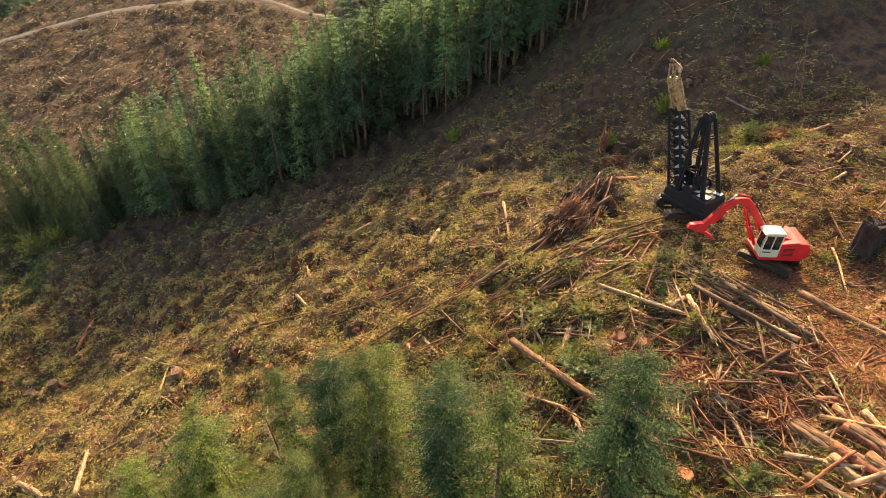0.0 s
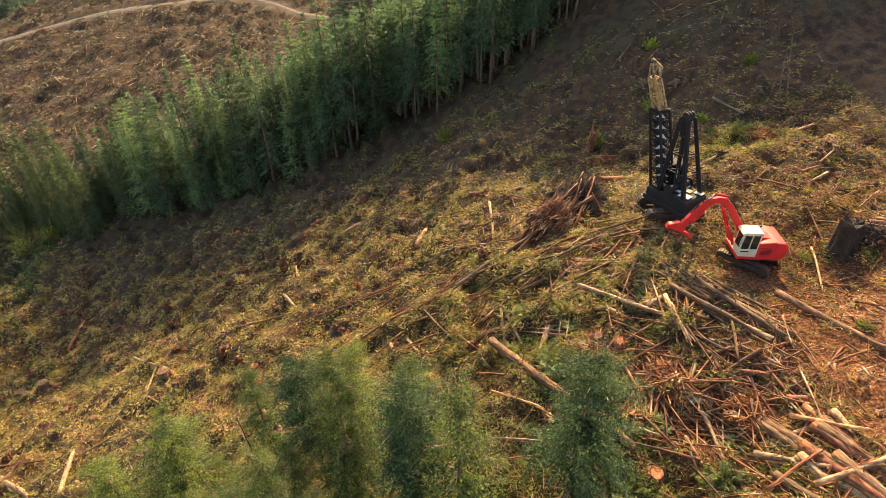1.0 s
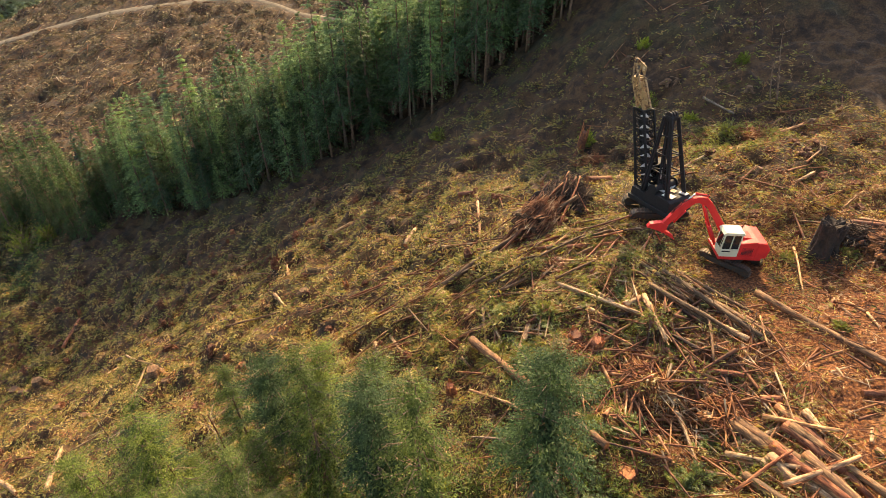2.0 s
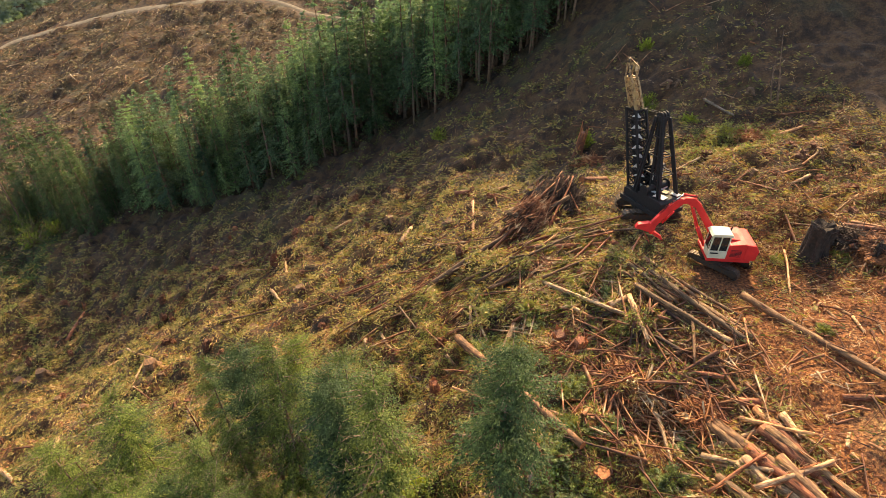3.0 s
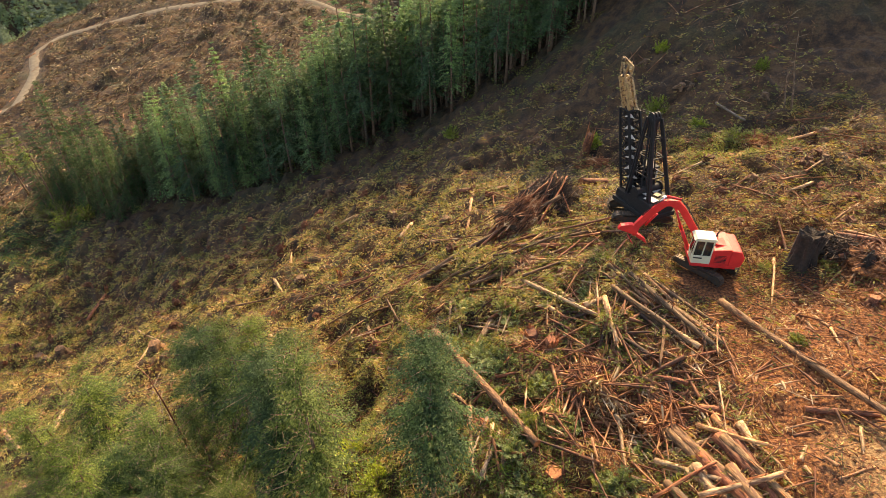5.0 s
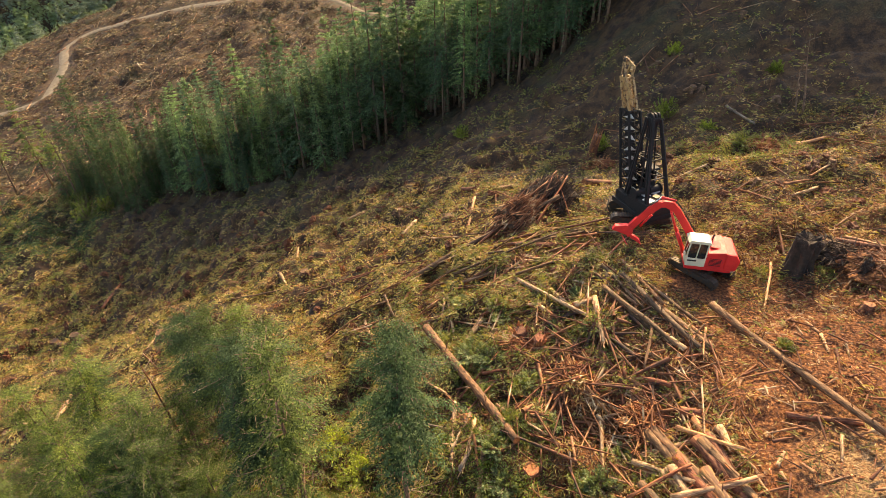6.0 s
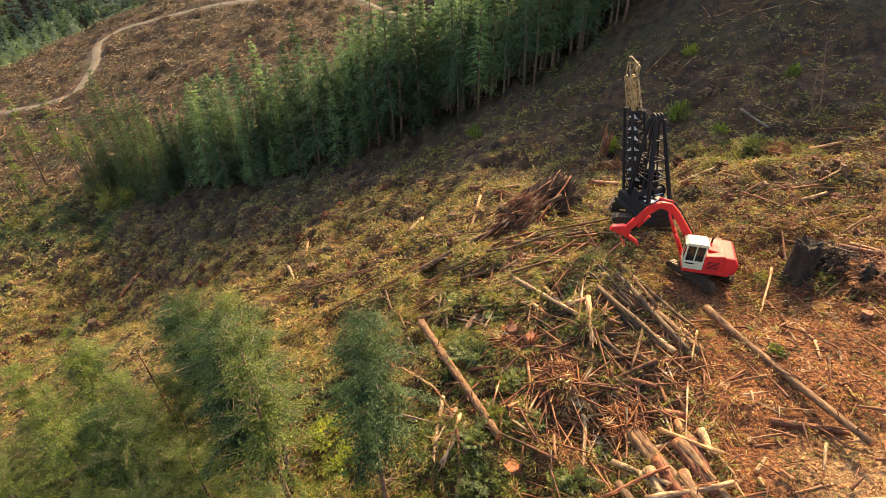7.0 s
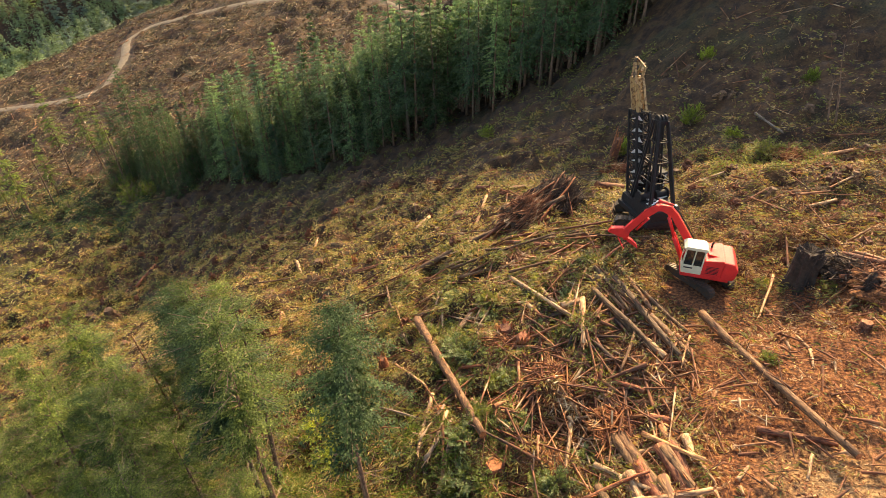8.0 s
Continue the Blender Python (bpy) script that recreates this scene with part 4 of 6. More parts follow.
def build_yarder():
    """A black tower yarder: tracked base, machinery house, lattice tower with a yellow head, and a gantry."""
    m = pose(22.9, 43.1, ground_at(22.6, 44.2) - 0.05, 0, 0, 119)
    machine = thing("tower_yarder", m, "black tower yarder with a lattice boom and yellow head", "yarder")
    bm = bmesh.new()
    box(bm, (2.6, 2.4, 0.6), (0, 0, 0.8), bevel=0.05)
    under = part("undercarriage", bm, BLACK_PAINT, machine)
    under.matrix_basis = Matrix.Rotation(radians(60), 4, "Z")
    for y in (-1.35, 1.35):
        crawler(under, y, 5.2, 0.75, 1.1)
    bm = bmesh.new()
    outline(bm, [(-2.5, 1.2), (2.1, 1.2), (2.1, 1.6), (-2.5, 1.6)], 3.1, bevel=0.04)
    part("deck", bm, BLACK_PAINT, machine)
    bm = bmesh.new()
    outline(bm, [(-2.4, 1.6), (0.4, 1.6), (0.4, 2.5), (0.1, 2.7), (-2.2, 2.7), (-2.4, 2.5)], 2.7, bevel=0.05)
    house = part("engine_house", bm, BLACK_PAINT, machine)
    for x, y, sx, sy, tilt in ((-1.6, 0.6, 1.0, 0.8, 4), (-0.6, 0.3, 0.6, 0.8, 9), (-0.4, -0.8, 0.7, 0.8, -5), (-1.9, -0.9, 0.7, 0.6, 3), (-1.2, -0.4, 0.5, 0.5, -8)):
        bm = bmesh.new()
        box(bm, (sx, sy, 0.06), (x, y, 2.79), (tilt, 0, 12), 0.01)
        part("roof_panel", bm, STEEL if x == -1.2 else WHITE_PAINT, house, "pale grey roof hatch")
    bm = bmesh.new()
    outline(bm, [(0.4, 1.6), (2.0, 1.6), (2.0, 2.3), (0.4, 2.3)], 2.6, bevel=0.04)
    part("winch_guard", bm, BLACK_PAINT, machine)
    for y in (-0.75, 0.75):
        bm = bmesh.new()
        made = bmesh.ops.create_cone(bm, cap_ends=True, segments=20, radius1=0.32, radius2=0.32, depth=1.1)["verts"]
        bmesh.ops.transform(bm, matrix=pose(-0.3, y, 3.0, 90, 0, 0), verts=made)
        for d in (-0.58, 0.58):
            made = bmesh.ops.create_cone(bm, cap_ends=True, segments=20, radius1=0.48, radius2=0.48, depth=0.07)["verts"]
            bmesh.ops.transform(bm, matrix=pose(-0.3, y + d, 3.0, 90, 0, 0), verts=made)
        part("winch_drum", bm, BLACK_PAINT, machine, "black winch drum wound with cable")
    # operator's cab with pale frames
    bm = bmesh.new()
    outline(bm, [(0.5, 2.6), (1.9, 2.6), (1.95, 3.2), (0.5, 3.2)], 1.15, (0, -1.05, 0), 0.04)
    cab = part("cab", bm, BLACK_PAINT, machine, "black cab with white window frames")
    for x in (0.56, 1.88):
        for y in (-1.58, -0.52):
            bm = bmesh.new()
            beam(bm, (x, y, 3.15), (x, y, 4.35), 0.09)
            part("pillar", bm, WHITE_PAINT, cab)
    bm = bmesh.new()
    outline(bm, [(0.4, 4.35), (2.05, 4.35), (1.95, 4.5), (0.5, 4.5)], 1.3, (0, -1.05, 0), 0.03)
    part("roof", bm, BLACK_PAINT, cab)
    for size, at in (((0.03, 0.95, 1.1), (1.88, -1.05, 3.76)), ((1.2, 0.03, 1.1), (1.22, -1.58, 3.76)), ((1.2, 0.03, 1.1), (1.22, -0.52, 3.76))):
        bm = bmesh.new()
        box(bm, size, at, bevel=0)
        part("window", bm, GLASS, cab, "dark window")
    # lattice tower, leaning forward over its foot
    foot, head, w0, w1 = Vector((1.1, 0.1, 1.5)), Vector((3.43, 0.21, 9.1)), 0.72, 0.58
    tower = part("tower", lattice(foot, head, w0, w1, 9, 0.17), BLACK_PAINT, machine, "black lattice tower")
    # plate added inside the lattice only to make the tower's shadow solid
    bm = bmesh.new()
    spine = head.lerp(foot, 0.12) - foot
    box(bm, (spine.length, 0.75, 0.06), bevel=0.01)
    bmesh.ops.transform(bm, matrix=Matrix.Translation(foot + spine / 2 + Vector((0.3, 0, 0))) @ spine.to_track_quat("X", "Z").to_matrix().to_4x4(), verts=bm.verts)
    part("guard_plate", bm, BLACK_PAINT, tower, "black plate added along the back of the tower to deepen its shadow")
    for dx, dy, r in ((0.0, 0.25, 0.13), (-0.2, -0.2, 0.11), (0.25, -0.05, 0.10), (0.1, 0.45, 0.06)):
        bm = bmesh.new()
        tube(bm, [foot + Vector((dx, dy, 0)), head + Vector((dx * 0.7, dy * 0.7, 0.2))], [r, r], 8)
        part("line_pipe", bm, BLACK_PAINT, tower)
    for k in range(9):
        p = foot.lerp(head, (k + 0.5) / 9)
        bm = bmesh.new()
        half = 0.62 - 0.025 * k
        outline(bm, [(-half, -0.14), (half, -0.22 if k % 2 else -0.02), (half * (0.2 if k % 2 else -0.2), 0.26)], 0.05, bevel=0.005)
        bmesh.ops.transform(bm, matrix=pose(p.x - 0.55, p.y + 0.5, p.z, 10, 0, 38 + 9 * (k % 3)), verts=bm.verts)
        part("brace_plate", bm, WHITE_PAINT, tower, "worn white cross plate")
    bm = bmesh.new()
    tip = Vector((5.61, 0.01, 12.9))
    bm.free()
    middle = head.lerp(tip, 0.62)
    bm = lattice(head, middle, 0.38, 0.34, 3, 0.2)
    for k in (0.05, 0.33, 0.6):   # stiffening plates across the bays
        c = head.lerp(middle, k)
        outline(bm, [(-0.38, 0.0), (0.38, 0.12), (0.35, 0.62), (-0.15, 0.75), (-0.35, 0.5)], 0.08, c + Vector((-0.32, 0.32, 0)), 0.01)
    mast = part("tower_head", bm, YELLOW_PAINT, machine, "faded yellow steel tower head")
    bm = bmesh.new()
    knee = head.lerp(tip, 0.84) + Vector((-0.45, -0.35, 0))
    for d in (-0.22, 0.22):
        beam(bm, middle + Vector((d - 0.1, d, -0.2)), knee + Vector((d * 0.6, d * 0.6, 0)), 0.2)
        beam(bm, knee + Vector((d * 0.6, d * 0.6, -0.05)), tip + Vector((d * 0.25, d * 0.25, 0)), 0.17)
        beam(bm, middle + Vector((0.35 * d / 0.22, 0.3, -0.1)), head.lerp(tip, 0.9) + Vector((d * 0.4, 0.1, 0)), 0.13)
    beam(bm, knee + Vector((-0.35, 0.3, -0.3)), knee + Vector((0.3, -0.25, 0.2)), 0.2)
    part("crown_arm", bm, YELLOW_PAINT, mast, "bent yellow arm at the top of the tower")
    for f, side in ((0.66, 0.25), (0.8, -0.1), (0.95, 0.0)):
        bm = bmesh.new()
        p = head.lerp(tip, f)
        made = bmesh.ops.create_cone(bm, cap_ends=True, segments=16, radius1=0.2, radius2=0.2, depth=0.14)["verts"]
        bmesh.ops.transform(bm, matrix=pose(p.x - 0.1, p.y + side, p.z, 90, 0, 120), verts=made)
        part("sheave", bm, STEEL, mast, "dark steel cable sheave")
    # gantry behind the tower
    top = Vector((0.35, 0.25, 9.4))
    for y in (-1.1, 1.1):
        for x in (-1.9, 0.9):
            bm = bmesh.new()
            a, b = Vector((x, y, 2.4)), top + Vector((0.35 if x > -1 else -0.35, 0.35 * y, 0))
            for d in (-0.13, 0.13):
                beam(bm, a + Vector((d, 0, 0)), b + Vector((d * 0.6, 0, 0)), 0.17)
            for k in range(8):
                beam(bm, a.lerp(b, k / 8) + Vector((-0.13 if k % 2 else 0.13, 0, 0)), a.lerp(b, (k + 1) / 8) + Vector((0.13 if k % 2 else -0.13, 0, 0)), 0.035)
            part("gantry_leg", bm, BLACK_PAINT, machine)
    for z in (4.6, 6.2, 7.8):
        bm = bmesh.new()
        k = (z - 2.4) / (top.z - 2.4)
        ends = {(x, y): Vector((x, 1.1 * y, 2.4)).lerp(top + Vector((0.35 if x > -1 else -0.35, 0.385 * y, 0)), k) for x in (-1.9, 0.9) for y in (-1, 1)}
        for a, b in (((-1.9, -1), (-1.9, 1)), ((0.9, -1), (0.9, 1)), ((-1.9, -1), (0.9, -1)), ((-1.9, 1), (0.9, 1)), ((-1.9, -1), (0.9, 1))):
            beam(bm, ends[a], ends[b], 0.09)
        part("gantry_tie", bm, BLACK_PAINT, machine)
    for y in (-0.5, -0.17, 0.17, 0.5):   # falls of wire between the winches and the gantry's sheaves
        bm = bmesh.new()
        beam(bm, (-0.3, 1.4 * y, 3.1), top + Vector((0.0, 0.6 * y, -0.3)), 0.12)
        part("wire_fall", bm, BLACK_PAINT, machine)
    bm = bmesh.new()
    box(bm, (0.75, 0.85, 0.4), top + Vector((0, 0, -0.1)), bevel=0.06)
    box(bm, (0.5, 0.6, 1.7), top + Vector((0, 0, -0.9)), bevel=0.06)
    for y in (-0.3, 0.0, 0.3):
        made = bmesh.ops.create_cone(bm, cap_ends=True, segments=16, radius1=0.34, radius2=0.34, depth=0.16)["verts"]
        bmesh.ops.transform(bm, matrix=pose(top.x, top.y + y, top.z + 0.1, 90, 0, 0), verts=made)
    part("gantry_head", bm, BLACK_PAINT, machine)
    for y in (-0.2, 0.2):
        bm = bmesh.new()
        beam(bm, top + Vector((0.3, y, 0.2)), head + Vector((-0.2, y, 0.2)), 0.035)
        part("stay_cable", bm, BLACK_PAINT, machine)
    return machine


def lattice(foot, head, w0, w1, bays, bar):
    bm = bmesh.new()
    corners = [(-1, -1), (1, -1), (1, 1), (-1, 1)]

    def at(c, k):
        w = w0 + (w1 - w0) * k / bays
        return foot.lerp(head, k / bays) + Vector((c[0] * w, c[1] * w, 0))

    for c in corners:
        beam(bm, at(c, 0), at(c, bays), bar)
    for k in range(bays):
        for i in range(4):
            a, b = corners[i], corners[(i + 1) % 4]
            beam(bm, at(a, k), at(b, k + 1), bar * 0.5)
            beam(bm, at(b, k), at(a, k + 1), bar * 0.5)
            beam(bm, at(a, k + 1), at(b, k + 1), bar * 0.55)
    return bm


build_loader()
build_yarder()


# ---- felled timber ----
WOODS = {"bark": BARK, "red": RED_BARK, "pale": PALE_WOOD, "grey": GREY_WOOD, "orange": TAN_WOOD}
LABELS = {
    "bark": "felled log with rough brown bark lying in the slash", "red": "felled log with reddish stripped bark", "pale": "pale peeled pole lying across the slash",
    "grey": "weathered grey dead pole on the ground", "orange": "freshly broken orange-brown log",
}
log_meshes = {}


def log_mesh(kind, length, thick, seed):
    """A tapered, slightly bent stem along x with knots, branch stubs and sawn or broken ends."""
    key = (kind, round(length), round(thick * 8), seed % 4)
    if key not in log_meshes:
        r = random.Random(hash_of(key))
        bm = bmesh.new()
        n = max(5, min(14, round(length * 1.2)))
        bend = [r.uniform(-1, 1) * 0.012 * length for _ in range(4)]
        sides = 10 if thick > 0.4 else 7
        points, radii = [], []
        for i in range(n + 1):
            k = i / n
            points.append((length * (k - 0.5), bend[0] * math.sin(math.pi * k) + bend[1] * math.sin(2 * math.pi * k), bend[2] * math.sin(math.pi * k) * 0.4))
            radii.append(thick / 2 * (1.12 - 0.38 * k) * (1 + r.uniform(-0.05, 0.05)))
        tube(bm, points, radii, sides, 0, 1, 0.11, r.randint(0, 999))
        for _ in range(round(length * 2.2) if thick > 0.28 else round(length * 0.5)):   # loose strips of bark and torn wood
            k, a = r.uniform(0.04, 0.9), r.uniform(0, 6.28)
            radius, reach = thick * 0.5 * (1.1 - 0.36 * k), r.uniform(0.3, 1.1) * min(1.0, length / 4)
            c = Vector((length * (k - 0.5), math.cos(a) * radius * 0.96, math.sin(a) * radius * 0.96))
            tip = c + Vector((reach, math.cos(a) * r.uniform(0, 0.12), math.sin(a) * r.uniform(0, 0.12)))
            tube(bm, [c, (c + tip) / 2 + Vector((0, math.cos(a), math.sin(a))) * r.uniform(0.0, 0.05), tip], [0.012, r.uniform(0.02, 0.045), 0.006], 3, r.choice((0, 0, 1)))
        for _ in range(round(length * (0.9 if kind in ("bark", "grey") else 0.4))):
            k = r.uniform(0.15, 0.95)
            a = r.uniform(0, 6.28)
            c = Vector((length * (k - 0.5), 0, 0))
            d = Vector((r.uniform(-0.2, 0.5), math.cos(a), math.sin(a)))
            tube(bm, [c, c + d * thick * r.uniform(0.7, 1.5)], [thick * 0.10, thick * 0.05], 4)
        if kind in ("pale", "orange"):
            for _ in range(3):   # splinters at the broken end
                a = r.uniform(0, 6.28)
                c = Vector((length * 0.49, math.cos(a) * thick * 0.2, math.sin(a) * thick * 0.2))
                tube(bm, [c, c + Vector((r.uniform(0.3, 0.9) * min(1.0, length * 0.15), r.uniform(-0.05, 0.05), r.uniform(-0.05, 0.05)))], [thick * 0.14, thick * 0.02], 4, 0)
        me = bpy.data.meshes.new("log")
        bm.to_mesh(me)
        bm.free()
        me.materials.append(WOODS[kind])
        me.materials.append(CUT_WOOD if kind != "grey" else GREY_WOOD)
        log_meshes[key] = me
    return log_meshes[key]


def hash_of(key):
    return sum((i + 3) * 131 * (ord(c)) for i, c in enumerate(repr(key))) % 100003


felled_count = [0]


def felled(x0, y0, x1, y1, thick, kind, lift=0.0, group="felled logs in the clearing", label="", tip=0.0):
    """A log from one point of the ground to another."""
    felled_count[0] += 1
    a = Vector((x0, y0, ground_at(x0, y0)))
    b = Vector((x1, y1, ground_at(x1, y1) + tip))
    ks = np.linspace(0.05, 0.95, 9)
    proud = land(x0 + (x1 - x0) * ks, y0 + (y1 - y0) * ks) - (a.z + (b.z - a.z) * ks)
    raise_by = min(1.2, max(0.0, float(np.quantile(proud, 0.86)) - 0.2 * thick))
    length = (b - a).length
    me = log_mesh(kind, length, thick, felled_count[0])
    ob = new("log", me)
    m = Matrix.Translation((a + b) / 2 + Vector((0, 0, thick * 0.38 + raise_by + lift))) @ (b - a).to_track_quat("X", "Z").to_matrix().to_4x4()
    stretch_x = length / max(0.5, me_length(me))
    ob.matrix_world = m @ Matrix.Diagonal((stretch_x, 1, 1, 1)) @ Matrix.Rotation(felled_count[0] * 1.7, 4, "X")
    return tagged(ob, label or LABELS[kind], "log", group)


def me_length(me):
    xs = [v.co.x for v in me.vertices]
    return max(xs) - min(xs)


felled(5.4, 30.9, 12.9, 19.1, 0.62, "bark", 0.35)
felled(25.4, 29.2, 29.8, 17.7, 0.47, "bark")
felled(26.2, 19.6, 30.0, 19.0, 0.36, "red")
felled(2.6, 39.9, 15.9, 44.3, 0.55, "bark", tip=2.1, label="long brown stem leaning up onto the slash pile")
felled(12.1, 36.5, 19.1, 38.0, 0.48, "red")
felled(10.0, 39.6, 15.0, 39.3, 0.37, "pale")
felled(12.1, 36.6, 16.8, 34.9, 0.26, "pale")
felled(12.1, 34.1, 17.6, 28.2, 0.35, "pale")
felled(16.5, 29.8, 18.0, 30.4, 0.60, "pale")
felled(17.9, 30.4, 18.2, 25.5, 0.32, "pale")
felled(14.8, 32.5, 16.3, 30.3, 0.39, "pale")
felled(14.4, 31.6, 17.3, 25.2, 0.18, "pale")
felled(10.0, 31.1, 8.5, 27.9, 0.44, "pale")
felled(12.1, 29.6, 12.1, 25.9, 0.34, "orange")
felled(6.5, 34.2, 6.6, 30.6, 0.26, "pale")
felled(6.6, 34.5, 8.1, 28.9, 0.25, "pale")
felled(7.5, 34.7, 7.4, 32.2, 0.22, "pale")
felled(4.6, 33.0, 7.0, 32.5, 0.44, "bark")
felled(4.5, 29.6, 5.4, 28.8, 0.25, "pale")
felled(4.9, 26.3, 8.3, 23.4, 0.19, "pale")
felled(8.7, 23.5, 9.2, 17.8, 0.30, "pale")
felled(10.3, 21.2, 9.9, 17.6, 0.23, "pale")
felled(10.9, 20.6, 9.6, 17.4, 0.29, "grey")
felled(11.0, 19.2, 10.9, 16.0, 0.31, "pale")
felled(5.1, 22.4, 11.3, 19.6, 0.14, "grey")
felled(10.2, 24.9, 11.1, 23.3, 0.14, "pale")
felled(11.4, 22.6, 14.5, 19.5, 0.16, "pale")
felled(12.7, 22.1, 15.1, 23.5, 0.30, "red")
felled(13.8, 24.1, 18.0, 25.0, 0.27, "red")
felled(10.4, 25.1, 15.1, 25.5, 0.21, "red")
felled(15.1, 23.5, 15.7, 20.5, 0.32, "pale")
felled(16.8, 24.4, 18.0, 23.1, 0.26, "pale")
felled(17.8, 21.5, 17.7, 17.0, 0.27, "pale")
felled(18.2, 19.9, 18.1, 18.8, 0.18, "pale")
felled(19.0, 23.6, 19.2, 20.5, 0.22, "red")
felled(18.5, 19.9, 20.1, 18.9, 0.26, "red")
felled(18.0, 18.6, 18.7, 17.3, 0.23, "bark")
felled(19.6, 18.4, 22.1, 18.4, 0.33, "pale")
felled(16.4, 18.1, 16.9, 16.2, 0.11, "pale")
felled(20.4, 35.3, 22.5, 29.2, 0.49, "bark")
felled(20.3, 31.7, 22.3, 28.7, 0.51, "bark")
felled(19.3, 30.2, 21.4, 26.7, 0.42, "bark")
felled(18.6, 31.2, 22.4, 25.0, 0.40, "bark", 0.1)
felled(19.9, 32.9, 23.6, 24.6, 0.44, "bark", 0.15)
felled(18.2, 34.6, 21.2, 29.0, 0.34, "bark", 0.1)
felled(21.0, 33.6, 24.4, 27.2, 0.30, "bark", 0.1)
felled(21.4, 26.9, 22.9, 24.5, 0.52, "pale")
felled(22.3, 28.7, 24.3, 24.8, 0.46, "bark")
felled(22.4, 27.3, 23.9, 24.0, 0.39, "orange")
felled(21.6, 27.4, 23.7, 29.4, 0.14, "pale")
felled(23.7, 27.1, 24.5, 25.0, 0.26, "orange")
felled(18.9, 34.7, 20.4, 32.3, 0.35, "bark")
felled(23.2, 32.0, 22.7, 29.2, 0.18, "pale")
felled(31.1, 35.1, 28.7, 29.0, 0.18, "pale")
felled(29.6, 27.8, 29.4, 25.4, 0.19, "pale")
felled(30.2, 27.2, 30.4, 25.7, 0.18, "pale")
felled(30.4, 25.7, 30.0, 23.9, 0.18, "pale")
felled(29.8, 31.2, 29.8, 27.8, 0.20, "red")
felled(31.2, 24.6, 31.0, 23.7, 0.14, "pale")
felled(30.5, 22.0, 30.7, 20.6, 0.13, "orange")
felled(35.9, 33.8, 36.3, 31.7, 0.55, "red")
felled(34.3, 32.9, 36.0, 31.1, 0.41, "red")
felled(33.3, 30.9, 35.6, 30.2, 0.17, "pale")
felled(34.4, 34.6, 38.4, 33.4, 0.42, "red", 0.35)
felled(35.2, 35.4, 38.8, 32.4, 0.34, "orange", 0.5)
felled(33.6, 32.2, 37.2, 33.6, 0.26, "red", 0.3)
felled(33.4, 35.2, 33.9, 34.0, 0.34, "pale", 0.3)
felled(22.4, 24.6, 22.4, 22.8, 0.19, "pale")
felled(21.6, 25.9, 21.8, 24.7, 0.16, "pale")
felled(19.3, 26.2, 21.0, 24.6, 0.20, "pale")
felled(20.5, 24.2, 22.1, 22.0, 0.12, "bark")
felled(22.4, 22.2, 22.9, 20.4, 0.17, "pale")
felled(22.9, 22.1, 23.8, 22.0, 0.15, "pale")
felled(20.1, 20.4, 22.1, 15.4, 0.67, "bark")
felled(20.6, 16.9, 21.1, 15.1, 0.67, "pale")
felled(22.1, 18.4, 23.2, 15.2, 0.64, "red")
felled(22.3, 19.9, 23.1, 16.4, 0.48, "orange")
felled(23.2, 19.0, 23.5, 17.4, 0.42, "pale")
felled(21.8, 20.4, 22.8, 20.1, 0.63, "red")
felled(23.5, 18.1, 24.2, 16.2, 0.13, "pale")
felled(24.1, 16.0, 24.4, 15.0, 0.14, "pale")
felled(18.6, 16.4, 20.3, 17.8, 0.14, "pale")
felled(17.9, 17.4, 19.4, 16.1, 0.27, "pale")
felled(19.4, 17.5, 20.4, 16.5, 0.27, "pale")
felled(19.3, 15.5, 20.7, 16.5, 0.23, "bark")
felled(25.0, 16.4, 25.8, 17.5, 0.20, "pale")
felled(26.2, 15.5, 28.1, 16.1, 0.16, "pale")
felled(25.1, 16.2, 25.2, 15.7, 0.19, "pale")
felled(38.6, 54.3, 42.6, 55.6, 0.5, "orange", 0.3)
felled(39.4, 55.6, 41.8, 56.6, 0.3, "orange", 0.3)
felled(37.0, 59.4, 39.2, 60.6, 0.3, "orange", 0.2)
felled(36.2, 67.0, 38.1, 62.1, 0.30, "grey")
felled(18.9, 53.0, 22.6, 55.7, 0.80, "red")
felled(5.0, 58.9, 10.4, 58.2, 0.58, "red")
felled(8.9, 56.0, 12.9, 60.9, 0.38, "bark")
felled(12.6, 53.1, 16.7, 62.0, 0.37, "bark")
felled(14.2, 50.7, 17.9, 58.1, 0.35, "red")
felled(-50.3, 35.9, -41.4, 30.5, 0.57, "pale")
felled(-37.0, 29.4, -38.7, 35.1, 0.49, "pale")
felled(-43.7, 32.9, -34.2, 36.7, 0.28, "pale")
felled(-52.0, 37.7, -44.5, 36.6, 0.24, "red")
felled(-60.1, 62.8, -60.8, 69.3, 0.53, "red")
felled(-19.0, 53.4, -16.6, 50.1, 0.40, "pale")
felled(-15.0, 42.0, -13.0, 37.7, 0.55, "orange")
felled(-17.7, 56.4, -19.1, 60.5, 0.29, "pale")
felled(-3.7, 37.8, -2.9, 34.6, 0.35, "pale")
felled(-2.2, 37.6, 2.2, 28.4, 0.27, "pale")
felled(-0.3, 39.1, 3.2, 31.7, 0.19, "bark")
felled(-9.1, 46.9, 0.1, 47.5, 0.23, "red")
felled(7.1, 54.4, 7.0, 46.2, 0.29, "pale")
felled(9.6, 46.3, 9.9, 42.8, 0.26, "pale")
felled(8.9, 41.3, 11.5, 44.7, 0.35, "orange")
felled(-1.7, 53.4, -0.4, 56.5, 0.58, "pale")
